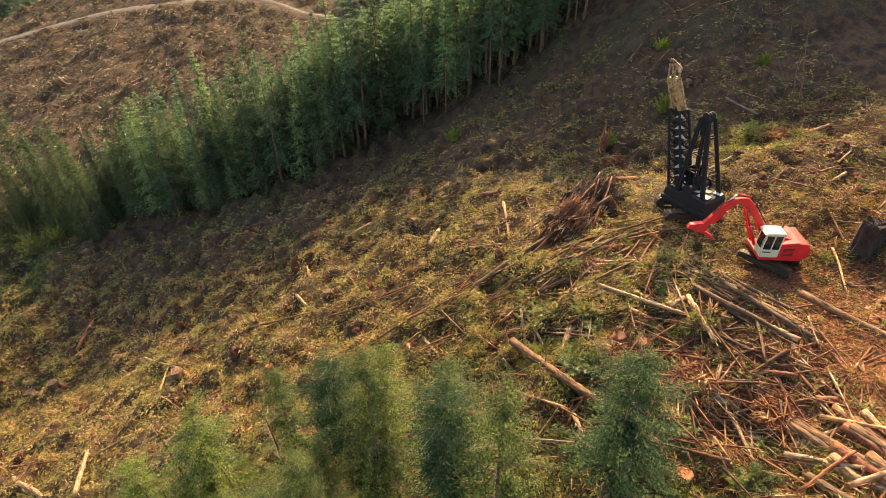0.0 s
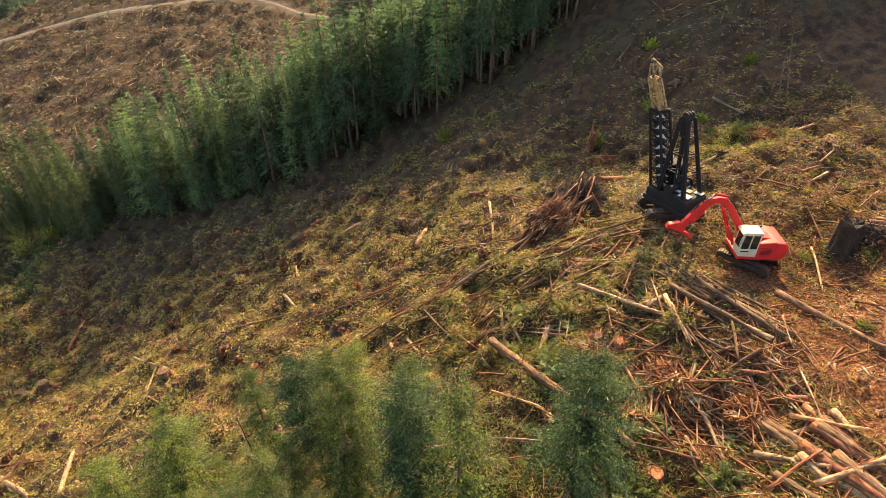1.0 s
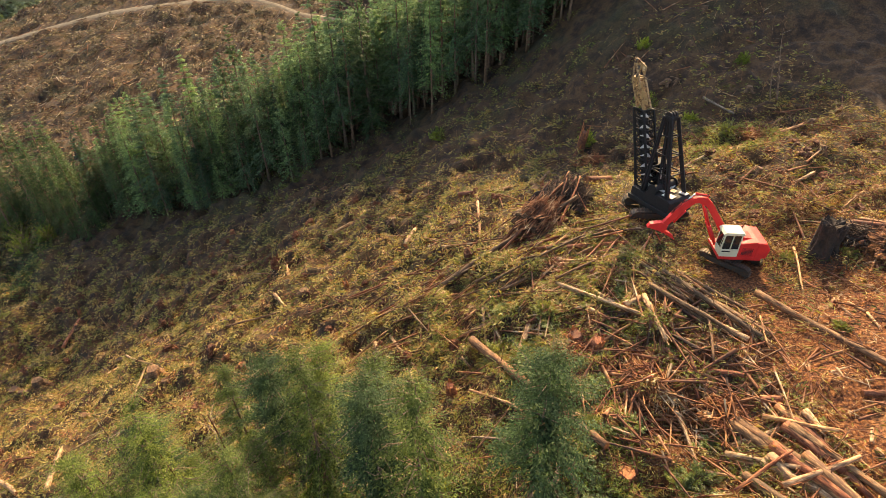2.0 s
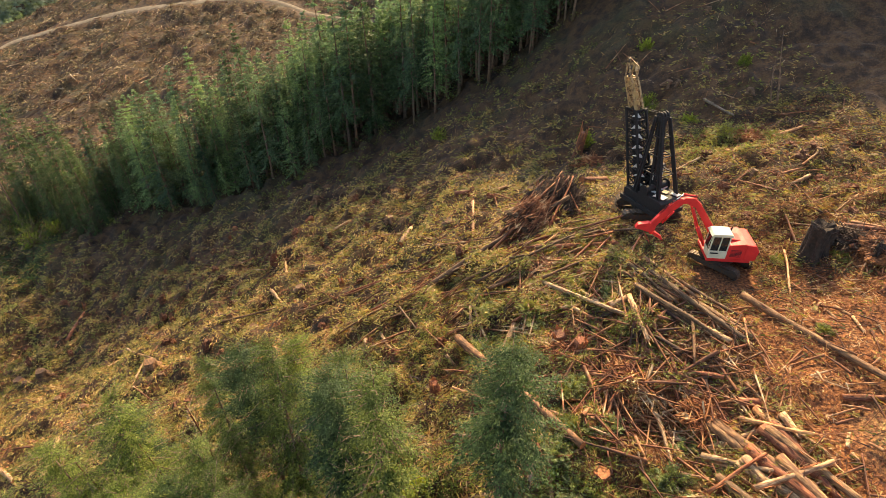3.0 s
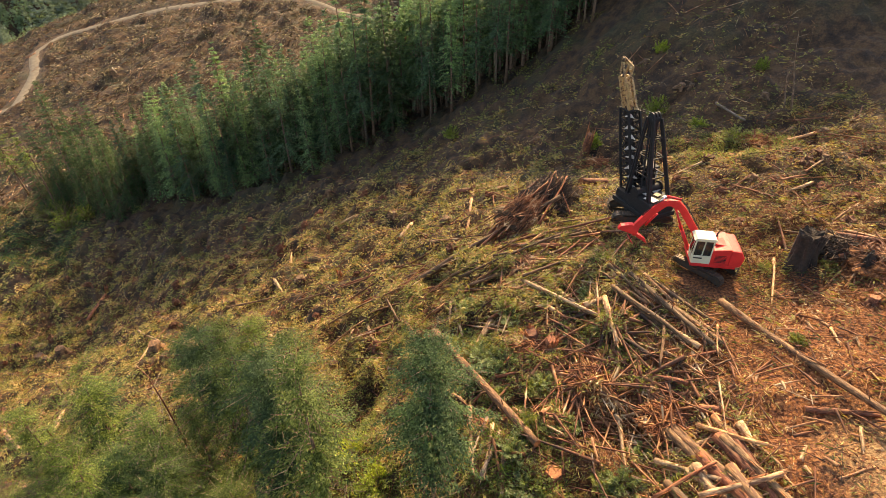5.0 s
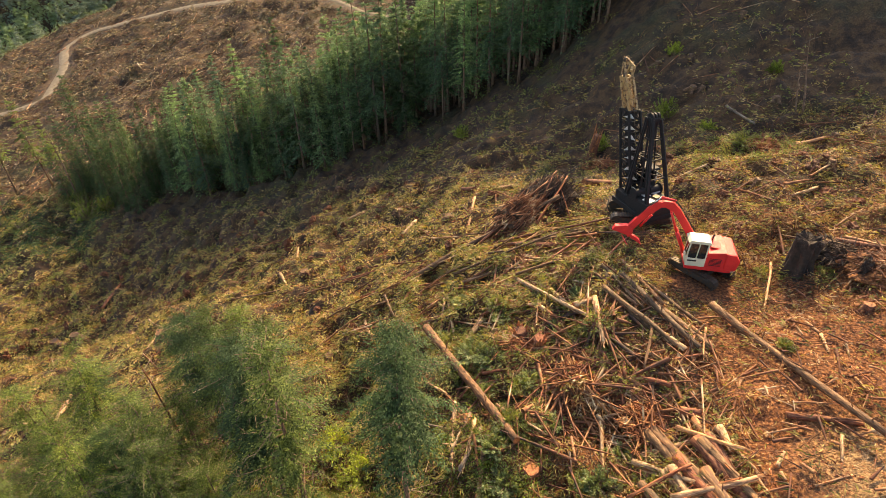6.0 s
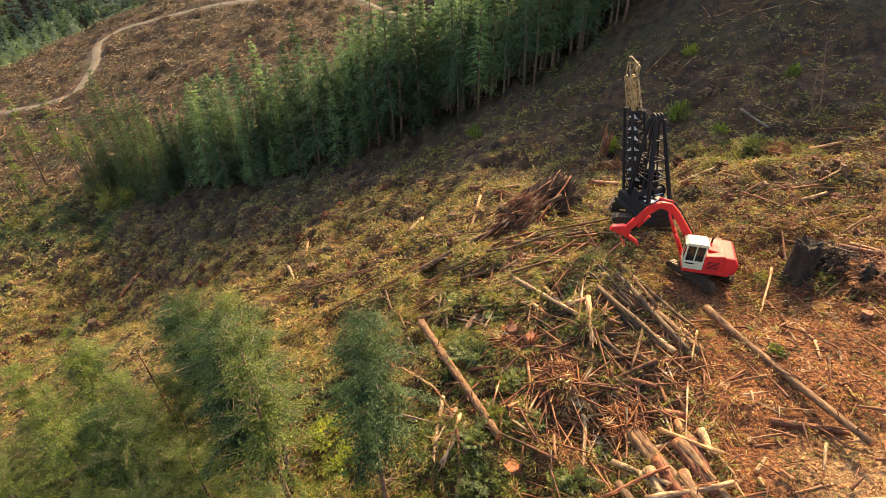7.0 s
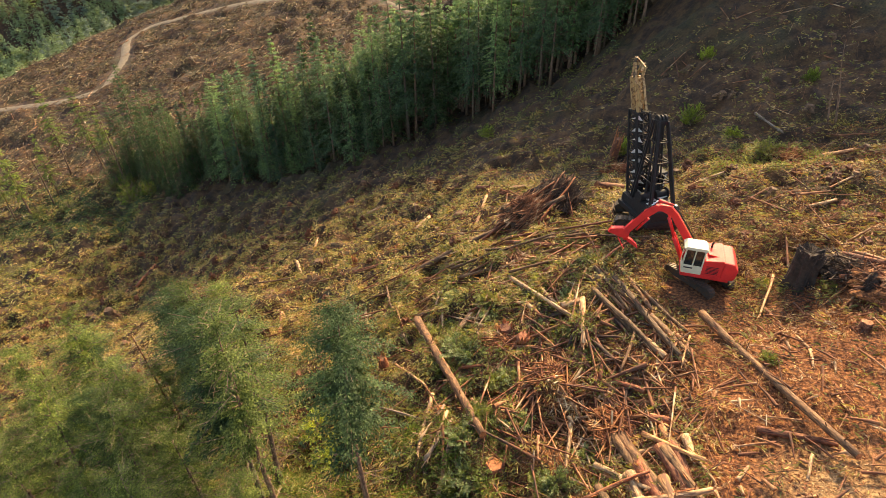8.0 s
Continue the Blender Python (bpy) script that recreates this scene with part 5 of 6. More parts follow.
felled(12.4, 38.1, 19.3, 38.5, 0.45, "red")
felled(13.4, 40.9, 20.7, 40.5, 0.38, "orange")
felled(9.9, 37.7, 16.4, 35.5, 0.22, "pale")
felled(18.0, 29.3, 18.1, 25.7, 0.29, "pale")
felled(-42.5, 53.6, -32.8, 46.1, 0.28, "pale")
felled(-17.2, 35.1, -13.3, 30.6, 0.30, "pale")
felled(-3.4, 34.6, -0.8, 35.8, 0.19, "grey")
felled(-13.4, 47.1, -9.1, 46.9, 0.24, "bark")
felled(-26.5, 49.3, -16.6, 48.7, 0.26, "bark")
felled(-33.9, 41.3, -35.7, 47.6, 0.26, "pale")
felled(-14.5, 65.9, -10.2, 66.2, 0.38, "pale")
felled(20.1, 19.7, 22.6, 12.9, 0.56, "bark")
felled(21.0, 17.6, 22.5, 13.2, 0.58, "red", 0.15)
felled(20.2, 16.9, 22.4, 13.6, 0.52, "pale")
felled(22.6, 18.6, 23.6, 13.6, 0.44, "red")
felled(22.2, 18.2, 24.2, 13.4, 0.50, "bark", 0.25)
felled(19.0, 18.0, 21.6, 15.6, 0.34, "pale", 0.25)
felled(21.9, 16.6, 22.9, 12.2, 0.52, "orange", 0.35)
felled(19.2, 16.2, 20.6, 12.6, 0.46, "bark", 0.1)
felled(20.0, 14.9, 24.0, 15.6, 0.26, "pale", 0.6)
felled(21.2, 19.4, 23.9, 17.0, 0.24, "orange", 0.4)
felled(18.4, 15.4, 21.4, 16.6, 0.22, "red", 0.5)

# poles and tops scattered by the yarding, mostly drawn towards the tower
scatter = random.Random(5)


joined = []


def strewn(count, xs, ys, lengths, thicks, kinds, aim=None, spread=180, single=0):
    """Poles laid at random; the first few as things of their own, the others joined."""
    for i in range(count):
        x, y = scatter.uniform(*xs), scatter.uniform(*ys)
        if any(math.hypot(x - a, y - b) < r + 0.8 for a, b, r, _ in PADS):
            continue
        turn = math.atan2(aim[1] - y, aim[0] - x) + radians(scatter.uniform(-spread, spread)) if aim else scatter.uniform(0, 6.28)
        half = scatter.uniform(*lengths) / 2
        dx, dy = math.cos(turn) * half, math.sin(turn) * half
        thick, kind, lift = scatter.uniform(*thicks), scatter.choice(kinds), scatter.uniform(0, 0.25)
        if i < single:
            felled(x - dx, y - dy, x + dx, y + dy, thick, kind, lift, "poles strewn over the clearing")
        else:
            joined.append((x - dx, y - dy, ground_at(x - dx, y - dy) + lift + scatter.uniform(0, 0.2), x + dx, y + dy, ground_at(x + dx, y + dy) + lift + scatter.uniform(0, 0.3), thick))


strewn(300, (9, 23), (18, 34), (1.0, 5.5), (0.06, 0.22), ["bark", "red", "red", "red", "orange", "bark"], single=40)
strewn(190, (14, 25), (14, 33), (0.8, 4.5), (0.05, 0.17), ["bark", "red", "pale", "red", "orange"], (21, 12), 50, single=36)
strewn(80, (-2, 12), (20, 36), (1.2, 5), (0.06, 0.2), ["bark", "pale", "grey", "bark"], single=10)
strewn(100, (2, 22), (33, 54), (1.5, 8), (0.07, 0.25), ["bark", "red", "bark", "orange"], (22, 42), 55, single=12)
strewn(30, (8, 19), (35, 43), (3, 9), (0.12, 0.36), ["bark", "red", "bark", "bark"], (21, 41), 26, single=15)
strewn(24, (-6, 16), (36, 47), (5, 12), (0.10, 0.24), ["bark", "red", "bark", "orange"], (22, 43), 26, single=14)
strewn(220, (-35, 6), (34, 68), (1.2, 6), (0.06, 0.18), ["bark", "bark", "pale", "grey", "red"], (22, 46), 50, single=0)
strewn(160, (-78, -25), (34, 72), (1.2, 5), (0.06, 0.2), ["bark", "grey", "red", "bark", "pale"], single=0)
strewn(200, (24, 42), (12, 30), (0.4, 2.0), (0.06, 0.2), ["red", "orange", "pale", "red"], single=15)
strewn(160, (26, 48), (28, 62), (1.0, 5), (0.07, 0.26), ["bark", "red", "orange", "pale"], single=15)
strewn(70, (-40, 50), (60, 90), (1.5, 5), (0.08, 0.2), ["bark", "grey"])
strewn(300, (-200, -66), (100, 226), (1.5, 6), (0.15, 0.40), ["grey", "pale", "bark", "orange"])
strewn(110, (12.5, 21), (20.5, 30), (0.6, 2.6), (0.12, 0.34), ["red"], single=16)
poles = np.array(joined)
tagged(new("strewn_poles", limb_mesh(poles[:, 0:3], poles[:, 3:6], poles[:, 6] / 2, "strewn_poles", POLES, 6, 0.04)), "brown and pale broken poles strewn over the clearing", "slash", kind="stuff")

# ---- stumps ----
stump_meshes = []
for seed in range(5):
    r = random.Random(seed)
    bm = bmesh.new()
    rings = []
    for z, radius, flare in ((-0.45, 0.95, 0.55), (0.0, 0.72, 0.42), (0.28, 0.54, 0.16), (0.72, 0.47, 0.05)):
        rings.append([bm.verts.new((math.cos(a) * radius * (1 + flare * math.cos(5 * a + seed)) * r.uniform(0.92, 1.08), math.sin(a) * radius * (1 + flare * math.cos(5 * a + seed)) * r.uniform(0.92, 1.08), z + (r.uniform(-0.06, 0.06) if z > 0.5 else 0))) for a in np.arange(20) * 2 * math.pi / 20])
    for lower, upper in zip(rings, rings[1:]):
        for k in range(20):
            bm.faces.new((lower[k], lower[(k + 1) % 20], upper[(k + 1) % 20], upper[k])).smooth = True
    bm.faces.new(rings[-1]).material_index = 1
    me = bpy.data.meshes.new("stump")
    bm.to_mesh(me)
    bm.free()
    me.materials.append(RED_BARK if seed % 2 else BARK)
    me.materials.append(CUT_WOOD if seed in (1, 3) else BARK)
    stump_meshes.append(me)


def stump(x, y, size=1.0, tall=1.0, seed=0, tilt=0):
    ob = new("stump", stump_meshes[seed % 5])
    ob.matrix_world = pose(x, y, ground_at(x, y) - 0.05, tilt, -tilt / 2, 57 * seed) @ Matrix.Diagonal((size, size, size * tall, 1))
    tagged(ob, "sawn tree stump with an orange cut top" if seed % 5 in (1, 3) else "sawn tree stump with a dull grey top", "stump", "stumps in the clearing")


stump(13.8, 17.7, 0.95, 0.8, 1)
stump(9.8, 21.4, 0.6, 0.8, 3)
stump(33.6, 27.7, 0.62, 1.2, 1)
stump(-14.2, 51.0, 1.1, 1.1, 0)
stump(32.9, 45.7, 0.6, 1.5, 2, 14)
stump(39.3, 47.3, 0.62, 1.5, 0, -12)
stump(-31.8, 43.9, 1.4, 1.4, 2)
stump(-59.4, 55.2, 1.5, 1.3, 2)
stump(-62.5, 54.0, 1.4, 1.3, 4)
stump(-18.9, 45.9, 1.2, 1.2, 0)
stump(-4.9, 28.5, 0.8, 0.8, 3)
for k in range(130):
    sx, sy = scatter.uniform(-80, 46), scatter.uniform(30, 84)
    if math.hypot(sx - 24, sy - 40) > 9 and not (sx > 20 and sy < 40):
        stump(sx, sy, scatter.uniform(0.4, 0.85), scatter.uniform(0.7, 1.3), 1 if k % 14 == 0 else (k % 3) * 2, scatter.uniform(-12, 12))


rotten_meshes = []
for seed in range(4):
    bm = bmesh.new()
    for v in bmesh.ops.create_icosphere(bm, subdivisions=3, radius=1.0)["verts"]:
        k = 1 + 0.7 * noise.noise(v.co * 1.7 + Vector((9 * seed, 0, 0))) + 0.35 * noise.noise(v.co * 4.5 + Vector((0, 5 * seed, 0)))
        v.co = Vector((v.co.x * 0.75 * k, v.co.y * 0.6 * k, max(-0.4, v.co.z * (0.55 + 0.15 * seed) * k + 0.1)))
    me = bpy.data.meshes.new("rotten_stump")
    bm.to_mesh(me)
    bm.free()
    me.materials.append(ROTTEN)
    rotten_meshes.append(me)
for k in range(210):
    sx, sy = (scatter.uniform(-72, 13), scatter.uniform(31, 76)) if k % 4 else (scatter.uniform(27, 47), scatter.uniform(36, 61))
    if any(math.hypot(sx - a, sy - b) < r + 1.5 for a, b, r, _ in PADS):
        continue
    ob = new("rotten_stump", rotten_meshes[k % 4])
    size = scatter.uniform(0.35, 1.0) ** 1.3
    ob.matrix_world = pose(sx, sy, ground_at(sx, sy) + 0.05, scatter.uniform(-20, 20), scatter.uniform(-20, 20), scatter.uniform(0, 360)) @ Matrix.Diagonal((size, size, size * scatter.uniform(0.8, 1.3), 1))
    tagged(ob, "crumbling red-brown rotten stump among the slash", "stump", "rotten stumps in the clearing")


def splintered(x, y, height, thick, seed, label):
    """A tall broken stub of torn red wood."""
    r = random.Random(seed)
    stub = thing("broken_stub", pose(x, y, ground_at(x, y) - 0.1, r.uniform(-6, 6), r.uniform(-6, 6), r.uniform(0, 360)), label, "stump", "broken stubs")
    bm = bmesh.new()
    tube(bm, [(0, 0, -0.4), (0, 0, 0.3), (0.05, 0, height * 0.55), (0.1, 0.05, height * 0.75)], [thick * 0.75, thick * 0.55, thick * 0.45, thick * 0.4], 9, 0, None, 0.15, seed)
    part("stem", bm, RED_BARK, stub)
    for _ in range(9):
        a = r.uniform(0, 6.28)
        c = Vector((math.cos(a), math.sin(a), 0)) * thick * 0.33
        bm = bmesh.new()
        tube(bm, [c + Vector((0.05, 0, height * r.uniform(0.3, 0.6))), c * 1.25 + Vector((0.1, 0.05, height * r.uniform(0.75, 1.1)))], [thick * 0.16, thick * 0.02], 5)
        part("splinter", bm, CUT_WOOD, stub)


splintered(21.2, 66.2, 5.0, 1.15, 1, "tall broken stub of torn red-brown wood")
splintered(-61.9, 70.9, 2.6, 0.7, 2, "broken stub with pale torn wood")
splintered(-8.6, 50.2, 1.8, 0.7, 3, "broken stub with pale torn wood")
splintered(12.9, 28.4, 1.5, 1.1, 4, "shattered red stub among torn splinters")
splintered(14.2, 27.4, 1.2, 1.0, 5, "shattered red stub among torn splinters")
splintered(3.8, 26.9, 1.6, 0.8, 6, "shattered red stub among torn splinters")
splintered(14.3, 53.9, 1.6, 0.5, 8, "broken stub with pale torn wood")
splintered(33.0, 34.2, 2.0, 0.4, 9, "broken stub with pale torn wood")
splintered(-17.5, 37.0, 1.7, 0.6, 7, "broken stub with pale torn wood")

# bushes that outlived the felling
for bx, by_, size, mat in ((-94, 97, 4.0, GREENS), (-100, 88, 3.0, GREENS), (-108, 86, 3.2, GREENS),
                           (34.5, 56, 2.0, GREENS), (36, 58, 2.3, GREENS), (32, 55, 1.6, GREENS), (7.6, 29.6, 1.4, GREENS), (9.4, 28.2, 1.2, GREENS),
                           (9.0, 25.5, 1.1, GREENS), (12.6, 20.6, 1.2, GREENS), (11.8, 16.6, 1.1, GREENS), (13.0, 24.0, 1.1, GREENS), (28.0, 24.4, 0.6, GREENS), (16.5, 17.0, 1.0, GREENS),
                           (0.5, 21.5, 1.7, ALDER), (3.0, 19.0, 1.7, ALDER), (-7.5, 25.0, 1.5, ALDER), (11.0, 31.5, 1.1, GREENS), (14.8, 33.4, 1.0, GREENS)):
    bush(bx, by_, size, int(bx * 7 + by_) % 997, mat, "low leafy green bush growing among the slash")
for bx, by_, size in ((9.7, 27.0, 1.5), (10.9, 26.2, 1.3), (11.4, 30.6, 1.2), (8.2, 33.0, 1.1), (10.8, 24.0, 0.9), (13.6, 24.6, 1.0), (14.8, 20.6, 1.2), (11.6, 19.0, 1.2), (12.4, 17.0, 1.3), (17.4, 16.8, 1.3), (18.8, 18.9, 0.9), (17.2, 31.8, 1.0), (9.6, 35.0, 1.0), (15.4, 28.6, 0.8), (7.2, 21.0, 1.1)):
    bush(bx, by_, size, int(bx * 13 + by_ * 5) % 991, FRESH, "low cool green leafy bush among broken poles")

bush(-83.4, 90.2, 3.6, 51, ALDER, "tall round green bush before the dark thicket", 1.8)
bush(-87.8, 95.6, 3.2, 52, ALDER, "tall round green bush before the dark thicket", 2.0)
bush(-79.6, 92.4, 2.8, 53, ALDER, "tall round green bush before the dark thicket", 1.9)
bush(30.0, 69.6, 1.7, 31, ALDER, "tall lit green shrub on the shaded slope", 2.3)
bush(22.3, 67.0, 1.3, 32, ALDER, "tall lit green shrub beside a broken stub", 2.6)
bush(2.0, 84, 1.6, 33, ALDER, "tall green shrub before the forest", 1.8)
bush(33.5, 63.5, 1.2, 34, ALDER, "small green shrub on the shaded slope", 1.5)
bush(32.3, 81.0, 1.2, 35, ALDER, "tall green shrub on the shaded slope", 2.2)
bush(42.5, 72.0, 1.0, 36, ALDER, "tall green shrub on the shaded slope", 2.2)

# ---- loose slash, past counting ----
def stuff(name, me, label):
    return tagged(new(name, me), label, "slash", kind="stuff")


def spots(n, x0, x1, y0, y1, keep=None):
    x, y = rng.uniform(x0, x1, n), rng.uniform(y0, y1, n)
    ok = np.ones(n, bool)
    for a, b, r, _ in PADS:
        ok &= np.hypot(x - a, y - b) > r * 0.55
    if keep is not None:
        ok &= keep(x, y)
    return x[ok], y[ok]


def twigs(name, n, area, length, thick, label, keep=None, lift=0.12, mat=TWIGS):
    x, y = spots(n, *area, keep)
    n = len(x)
    turn = np.arctan2(44 - y, 22 - x) + rng.normal(0, 1.5, n)
    l = length[0] + (length[1] - length[0]) * rng.random(n) ** 2.2
    dx, dy = np.cos(turn) * l / 2, np.sin(turn) * l / 2
    z0, z1 = land(x - dx, y - dy) + rng.uniform(0, lift, n) * 2, land(x + dx, y + dy) + rng.uniform(0, lift, n) * 2
    pitch = rng.normal(0, 0.16, n) * l
    a, b = np.stack([x - dx, y - dy, z0], -1), np.stack([x + dx, y + dy, np.maximum(z1, z1 + pitch)], -1)
    stuff(name, limb_mesh(a, b, thick[0] + (thick[1] - thick[0]) * rng.random(n) ** 2, name, mat, 3, rng.uniform(0, 0.12, n), 1), label)


def fronds(name, n, area, size, width, count, mat, label, keep=None, rise=0.12):
    x, y = spots(n, *area, keep)
    c = np.stack([x, y, land(x, y) + rng.uniform(0, rise, len(x))], -1)
    a = rng.random(len(x)) * 6.28
    o = np.stack([np.cos(a), np.sin(a), rng.uniform(-0.05, 0.5, len(x))], -1)
    verts, faces = sprays(c, o, size, width, 0.15, count, rng)
    stuff(name, quick_mesh(name, verts, faces, [mat]), label)


def forest_line(x):
    return np.interp(x, [p[0] for p in EDGE], [p[1] for p in EDGE])


def off_landing(x, y):
    """Thinner on the trodden landing and on the bare shaded slope."""
    return rng.random(len(x)) > 0.85 * ease((x - 23) / 1.6) * ease((31 - y) / 2.5) + 0.8 * ease((y - 66) / 3) * ease((x + 10) / 10) + 0.65 * ease((y - forest_line(x) + 21) / 2) * ease((-x - 5) / 5)


def patchy(x, y):
    green = value_noise(x / 4.1 + 7, y / 4.1) + 0.6 * value_noise(x / 1.7, y / 1.7 + 31) > 0.02
    return green & (rng.random(len(x)) > 0.8 * ease((y - forest_line(x) + 24) / 2))


def far_side(x, y):
    s = (y - x) / math.sqrt(2)
    return (off_road(x, y) > 0.9) & (s < 322) & (s > 118)


def brush(name, n, area, wide, high, size, width, blades, mat, label, keep=None):
    """Low mounds of brush, each a dome of upturned sprays."""
    x, y = spots(n, *area, keep)
    n = len(x)
    w, h = rng.uniform(*wide, n), rng.uniform(*high, n)
    a, q = rng.random((n, blades)) * 6.28, np.sqrt(rng.random((n, blades)))
    px, py = x[:, None] + np.cos(a) * q * w[:, None], y[:, None] + np.sin(a) * q * w[:, None]
    pz = land(px.ravel(), py.ravel()).reshape(n, blades) + h[:, None] * (1 - q ** 2) * rng.uniform(0.3, 1.0, (n, blades))
    out = np.stack([np.cos(a) * q, np.sin(a) * q, 0.55 + 0 * a], -1).reshape(-1, 3)
    verts, faces = sprays(np.stack([px, py, pz], -1).reshape(-1, 3), out / np.linalg.norm(out, axis=1)[:, None], size, width, 0.5, 2, rng)
    stuff(name, quick_mesh(name, verts, faces, [mat]), label)


twigs("slash_twigs", 29000, (-80, 50, 26, 88), (0.3, 2.4), (0.010, 0.034), "tangle of brown and tan broken twigs", off_landing, 0.2)
twigs("slash_twigs", 24000, (-24, 40, 8, 40), (0.3, 2.4), (0.008, 0.030), "tangle of brown and tan broken twigs", off_landing, 0.2)
twigs("slash_twigs", 19000, (-262, -15, 40, 285), (1.0, 5.0), (0.05, 0.17), "tan broken branches on the far clearing", far_side, 0.12, FAR_STICKS)
fronds("slash_foliage", 20000, (-80, 50, 26, 88), 0.78, 0.10, 6, FRONDS, "drying olive and tan needle sprays", off_landing, 0.25)
fronds("slash_foliage", 15000, (-26, 42, 8, 42), 0.62, 0.07, 6, FRONDS, "drying olive and tan needle sprays", off_landing, 0.25)
fronds("slash_foliage", 16000, (-262, -15, 84, 285), 1.2, 0.45, 5, FAR_BRUSH, "brown and olive brush on the far clearing", far_side, 0.5)
fronds("slash_foliage", 6000, (-135, -78, 34, 100), 1.0, 0.2, 5, FRONDS, "olive and tan brush in the gully", None, 0.4)
fronds("green_regrowth", 7000, (-80, 50, 26, 90), 0.44, 0.13, 7, GREENS, "low green regrowth between the slash", patchy, 0.35)
fronds("green_regrowth", 11000, (-26, 24, 8, 40), 0.30, 0.085, 8, GREENS, "low green regrowth between the slash", patchy, 0.4)
fronds("green_regrowth", 5000, (-135, -60, 30, 84), 0.7, 0.16, 7, GREENS, "green brush in the gully", patchy, 0.5)
fronds("bark_chips", 32000, (17, 48, 8, 46), 0.36, 0.065, 2, CHIPS, "trodden litter of red bark and wood chips", None, 0.05)
brush("brush_mounds", 1300, (-80, 22, 30, 86), (0.4, 1.3), (0.3, 1.0), 0.75, 0.14, 30, FRONDS, "low mounds of dry brush", off_landing)
brush("brush_mounds", 190, (24, 50, 34, 66), (0.4, 1.2), (0.25, 0.8), 0.45, 0.08, 36, FRONDS, "low mounds of dry brush")
brush("brush_mounds", 420, (-20, 22, 12, 38), (0.3, 0.9), (0.3, 0.9), 0.30, 0.075, 48, GREENS, "low mounds of green brush", patchy)
brush("brush_mounds", 1600, (-262, -15, 84, 285), (0.8, 2.4), (0.5, 1.9), 0.9, 0.36, 24, FAR_BRUSH, "mounds of dry brush on the far clearing", far_side)
brush("brush_mounds", 190, (-32, 4, 7, 26), (0.5, 1.5), (0.4, 1.2), 0.4, 0.10, 60, GREENS, "mounds of light green brush")
brush("brush_mounds", 190, (-12, 14, 8, 22), (0.4, 1.2), (0.4, 1.3), 0.30, 0.075, 64, ALDER, "mounds of yellow-green brush")
brush("torn_wood", 340, (-70, 12, 32, 72), (0.3, 0.9), (0.15, 0.5), 0.45, 0.09, 30, CHIPS, "clods of torn red-brown wood")
twigs("slash_twigs", 6000, (24, 50, 28, 64), (0.3, 2.2), (0.012, 0.04), "tangle of dark dead branches", None, 0.25, DARK_STICKS)
twigs("slash_twigs", 5000, (-2, 24, 16, 40), (0.3, 2.0), (0.012, 0.04), "tangle of dark dead branches", None, 0.25, DARK_STICKS)
brush("torn_wood", 260, (26, 48, 26, 62), (0.3, 1.0), (0.15, 0.6), 0.45, 0.09, 30, CHIPS, "clods of torn red-brown wood")
brush("brush_mounds", 260, (2, 15, 10, 20), (0.3, 0.9), (0.08, 0.3), 0.28, 0.07, 40, ALDER, "low mats of light yellow-green fern")
brush("brush_mounds", 330, (-120, -76, 76, 102), (0.8, 2.2), (0.6, 2.2), 0.6, 0.15, 44, CEDAR, "dark evergreen thicket beside the gully")
brush("brush_mounds", 260, (1, 20, 22, 41), (0.3, 1.0), (0.3, 0.9), 0.32, 0.09, 46, GREENS, "boughs of green conifer slash")
brush("brush_mounds", 70, (30, 40, 51, 61), (0.5, 1.4), (0.3, 0.9), 0.4, 0.10, 60, GREENS, "mounds of light green brush")
brush("brush_mounds", 90, (-110, -70, 55, 90), (0.8, 2.2), (0.4, 1.4), 0.6, 0.12, 40, GREENS, "mounds of green brush in the gully")
brush("brush_mounds", 160, (-66, 26, 84, 104), (0.5, 1.5), (0.4, 1.6), 0.6, 0.12, 30, GREENS, "green undergrowth at the forest edge")


# ---- heaps ----
def root_wad(x, y, size, turn, seed):
    """An upturned root plate: a lumpy dark disc on edge with torn roots."""
    r = random.Random(seed)
    wad = thing("root_wad", pose(x, y, ground_at(x, y) - 0.3, -12, 0, turn), "upturned root plate of a felled tree, dark with earth", "root wad")
    bm = bmesh.new()
    made = bmesh.ops.create_icosphere(bm, subdivisions=4, radius=1.0)["verts"]
    for v in made:
        k = 1 + 0.3 * noise.noise(v.co * 1.8 + Vector((seed, 0, 0))) + 0.2 * noise.noise(Vector((v.co.x * 9, v.co.y * 9, v.co.z * 2)))
        v.co = Vector((v.co.x * 0.92 * k, v.co.y * 0.36 * k, v.co.z * 1.45 * k + 0.8)) * size
    part("earth", bm, EARTH, wad)
    gen = np.random.default_rng(seed)
    n = 150
    a, l = gen.random(n) * 6.28, gen.uniform(0.85, 1.2, n)
    s = np.stack([np.cos(a) * 0.6, gen.uniform(-0.3, 0.3, n), 0.9 + np.sin(a) * 1.0], -1) * size
    e = np.stack([np.cos(a) * l, gen.uniform(-0.5, 0.2, n), 0.75 + np.sin(a) * l * 1.5 - 0.15 * gen.random(n)], -1) * size
    roots = new("root_tangle", limb_mesh(s, e, gen.uniform(0.008, 0.03, n) * size, "root_tangle", DARK_STICKS, 4, gen.normal(0, 0.1, n)))
    roots.parent = wad
    tagged(roots, kind="stuff")


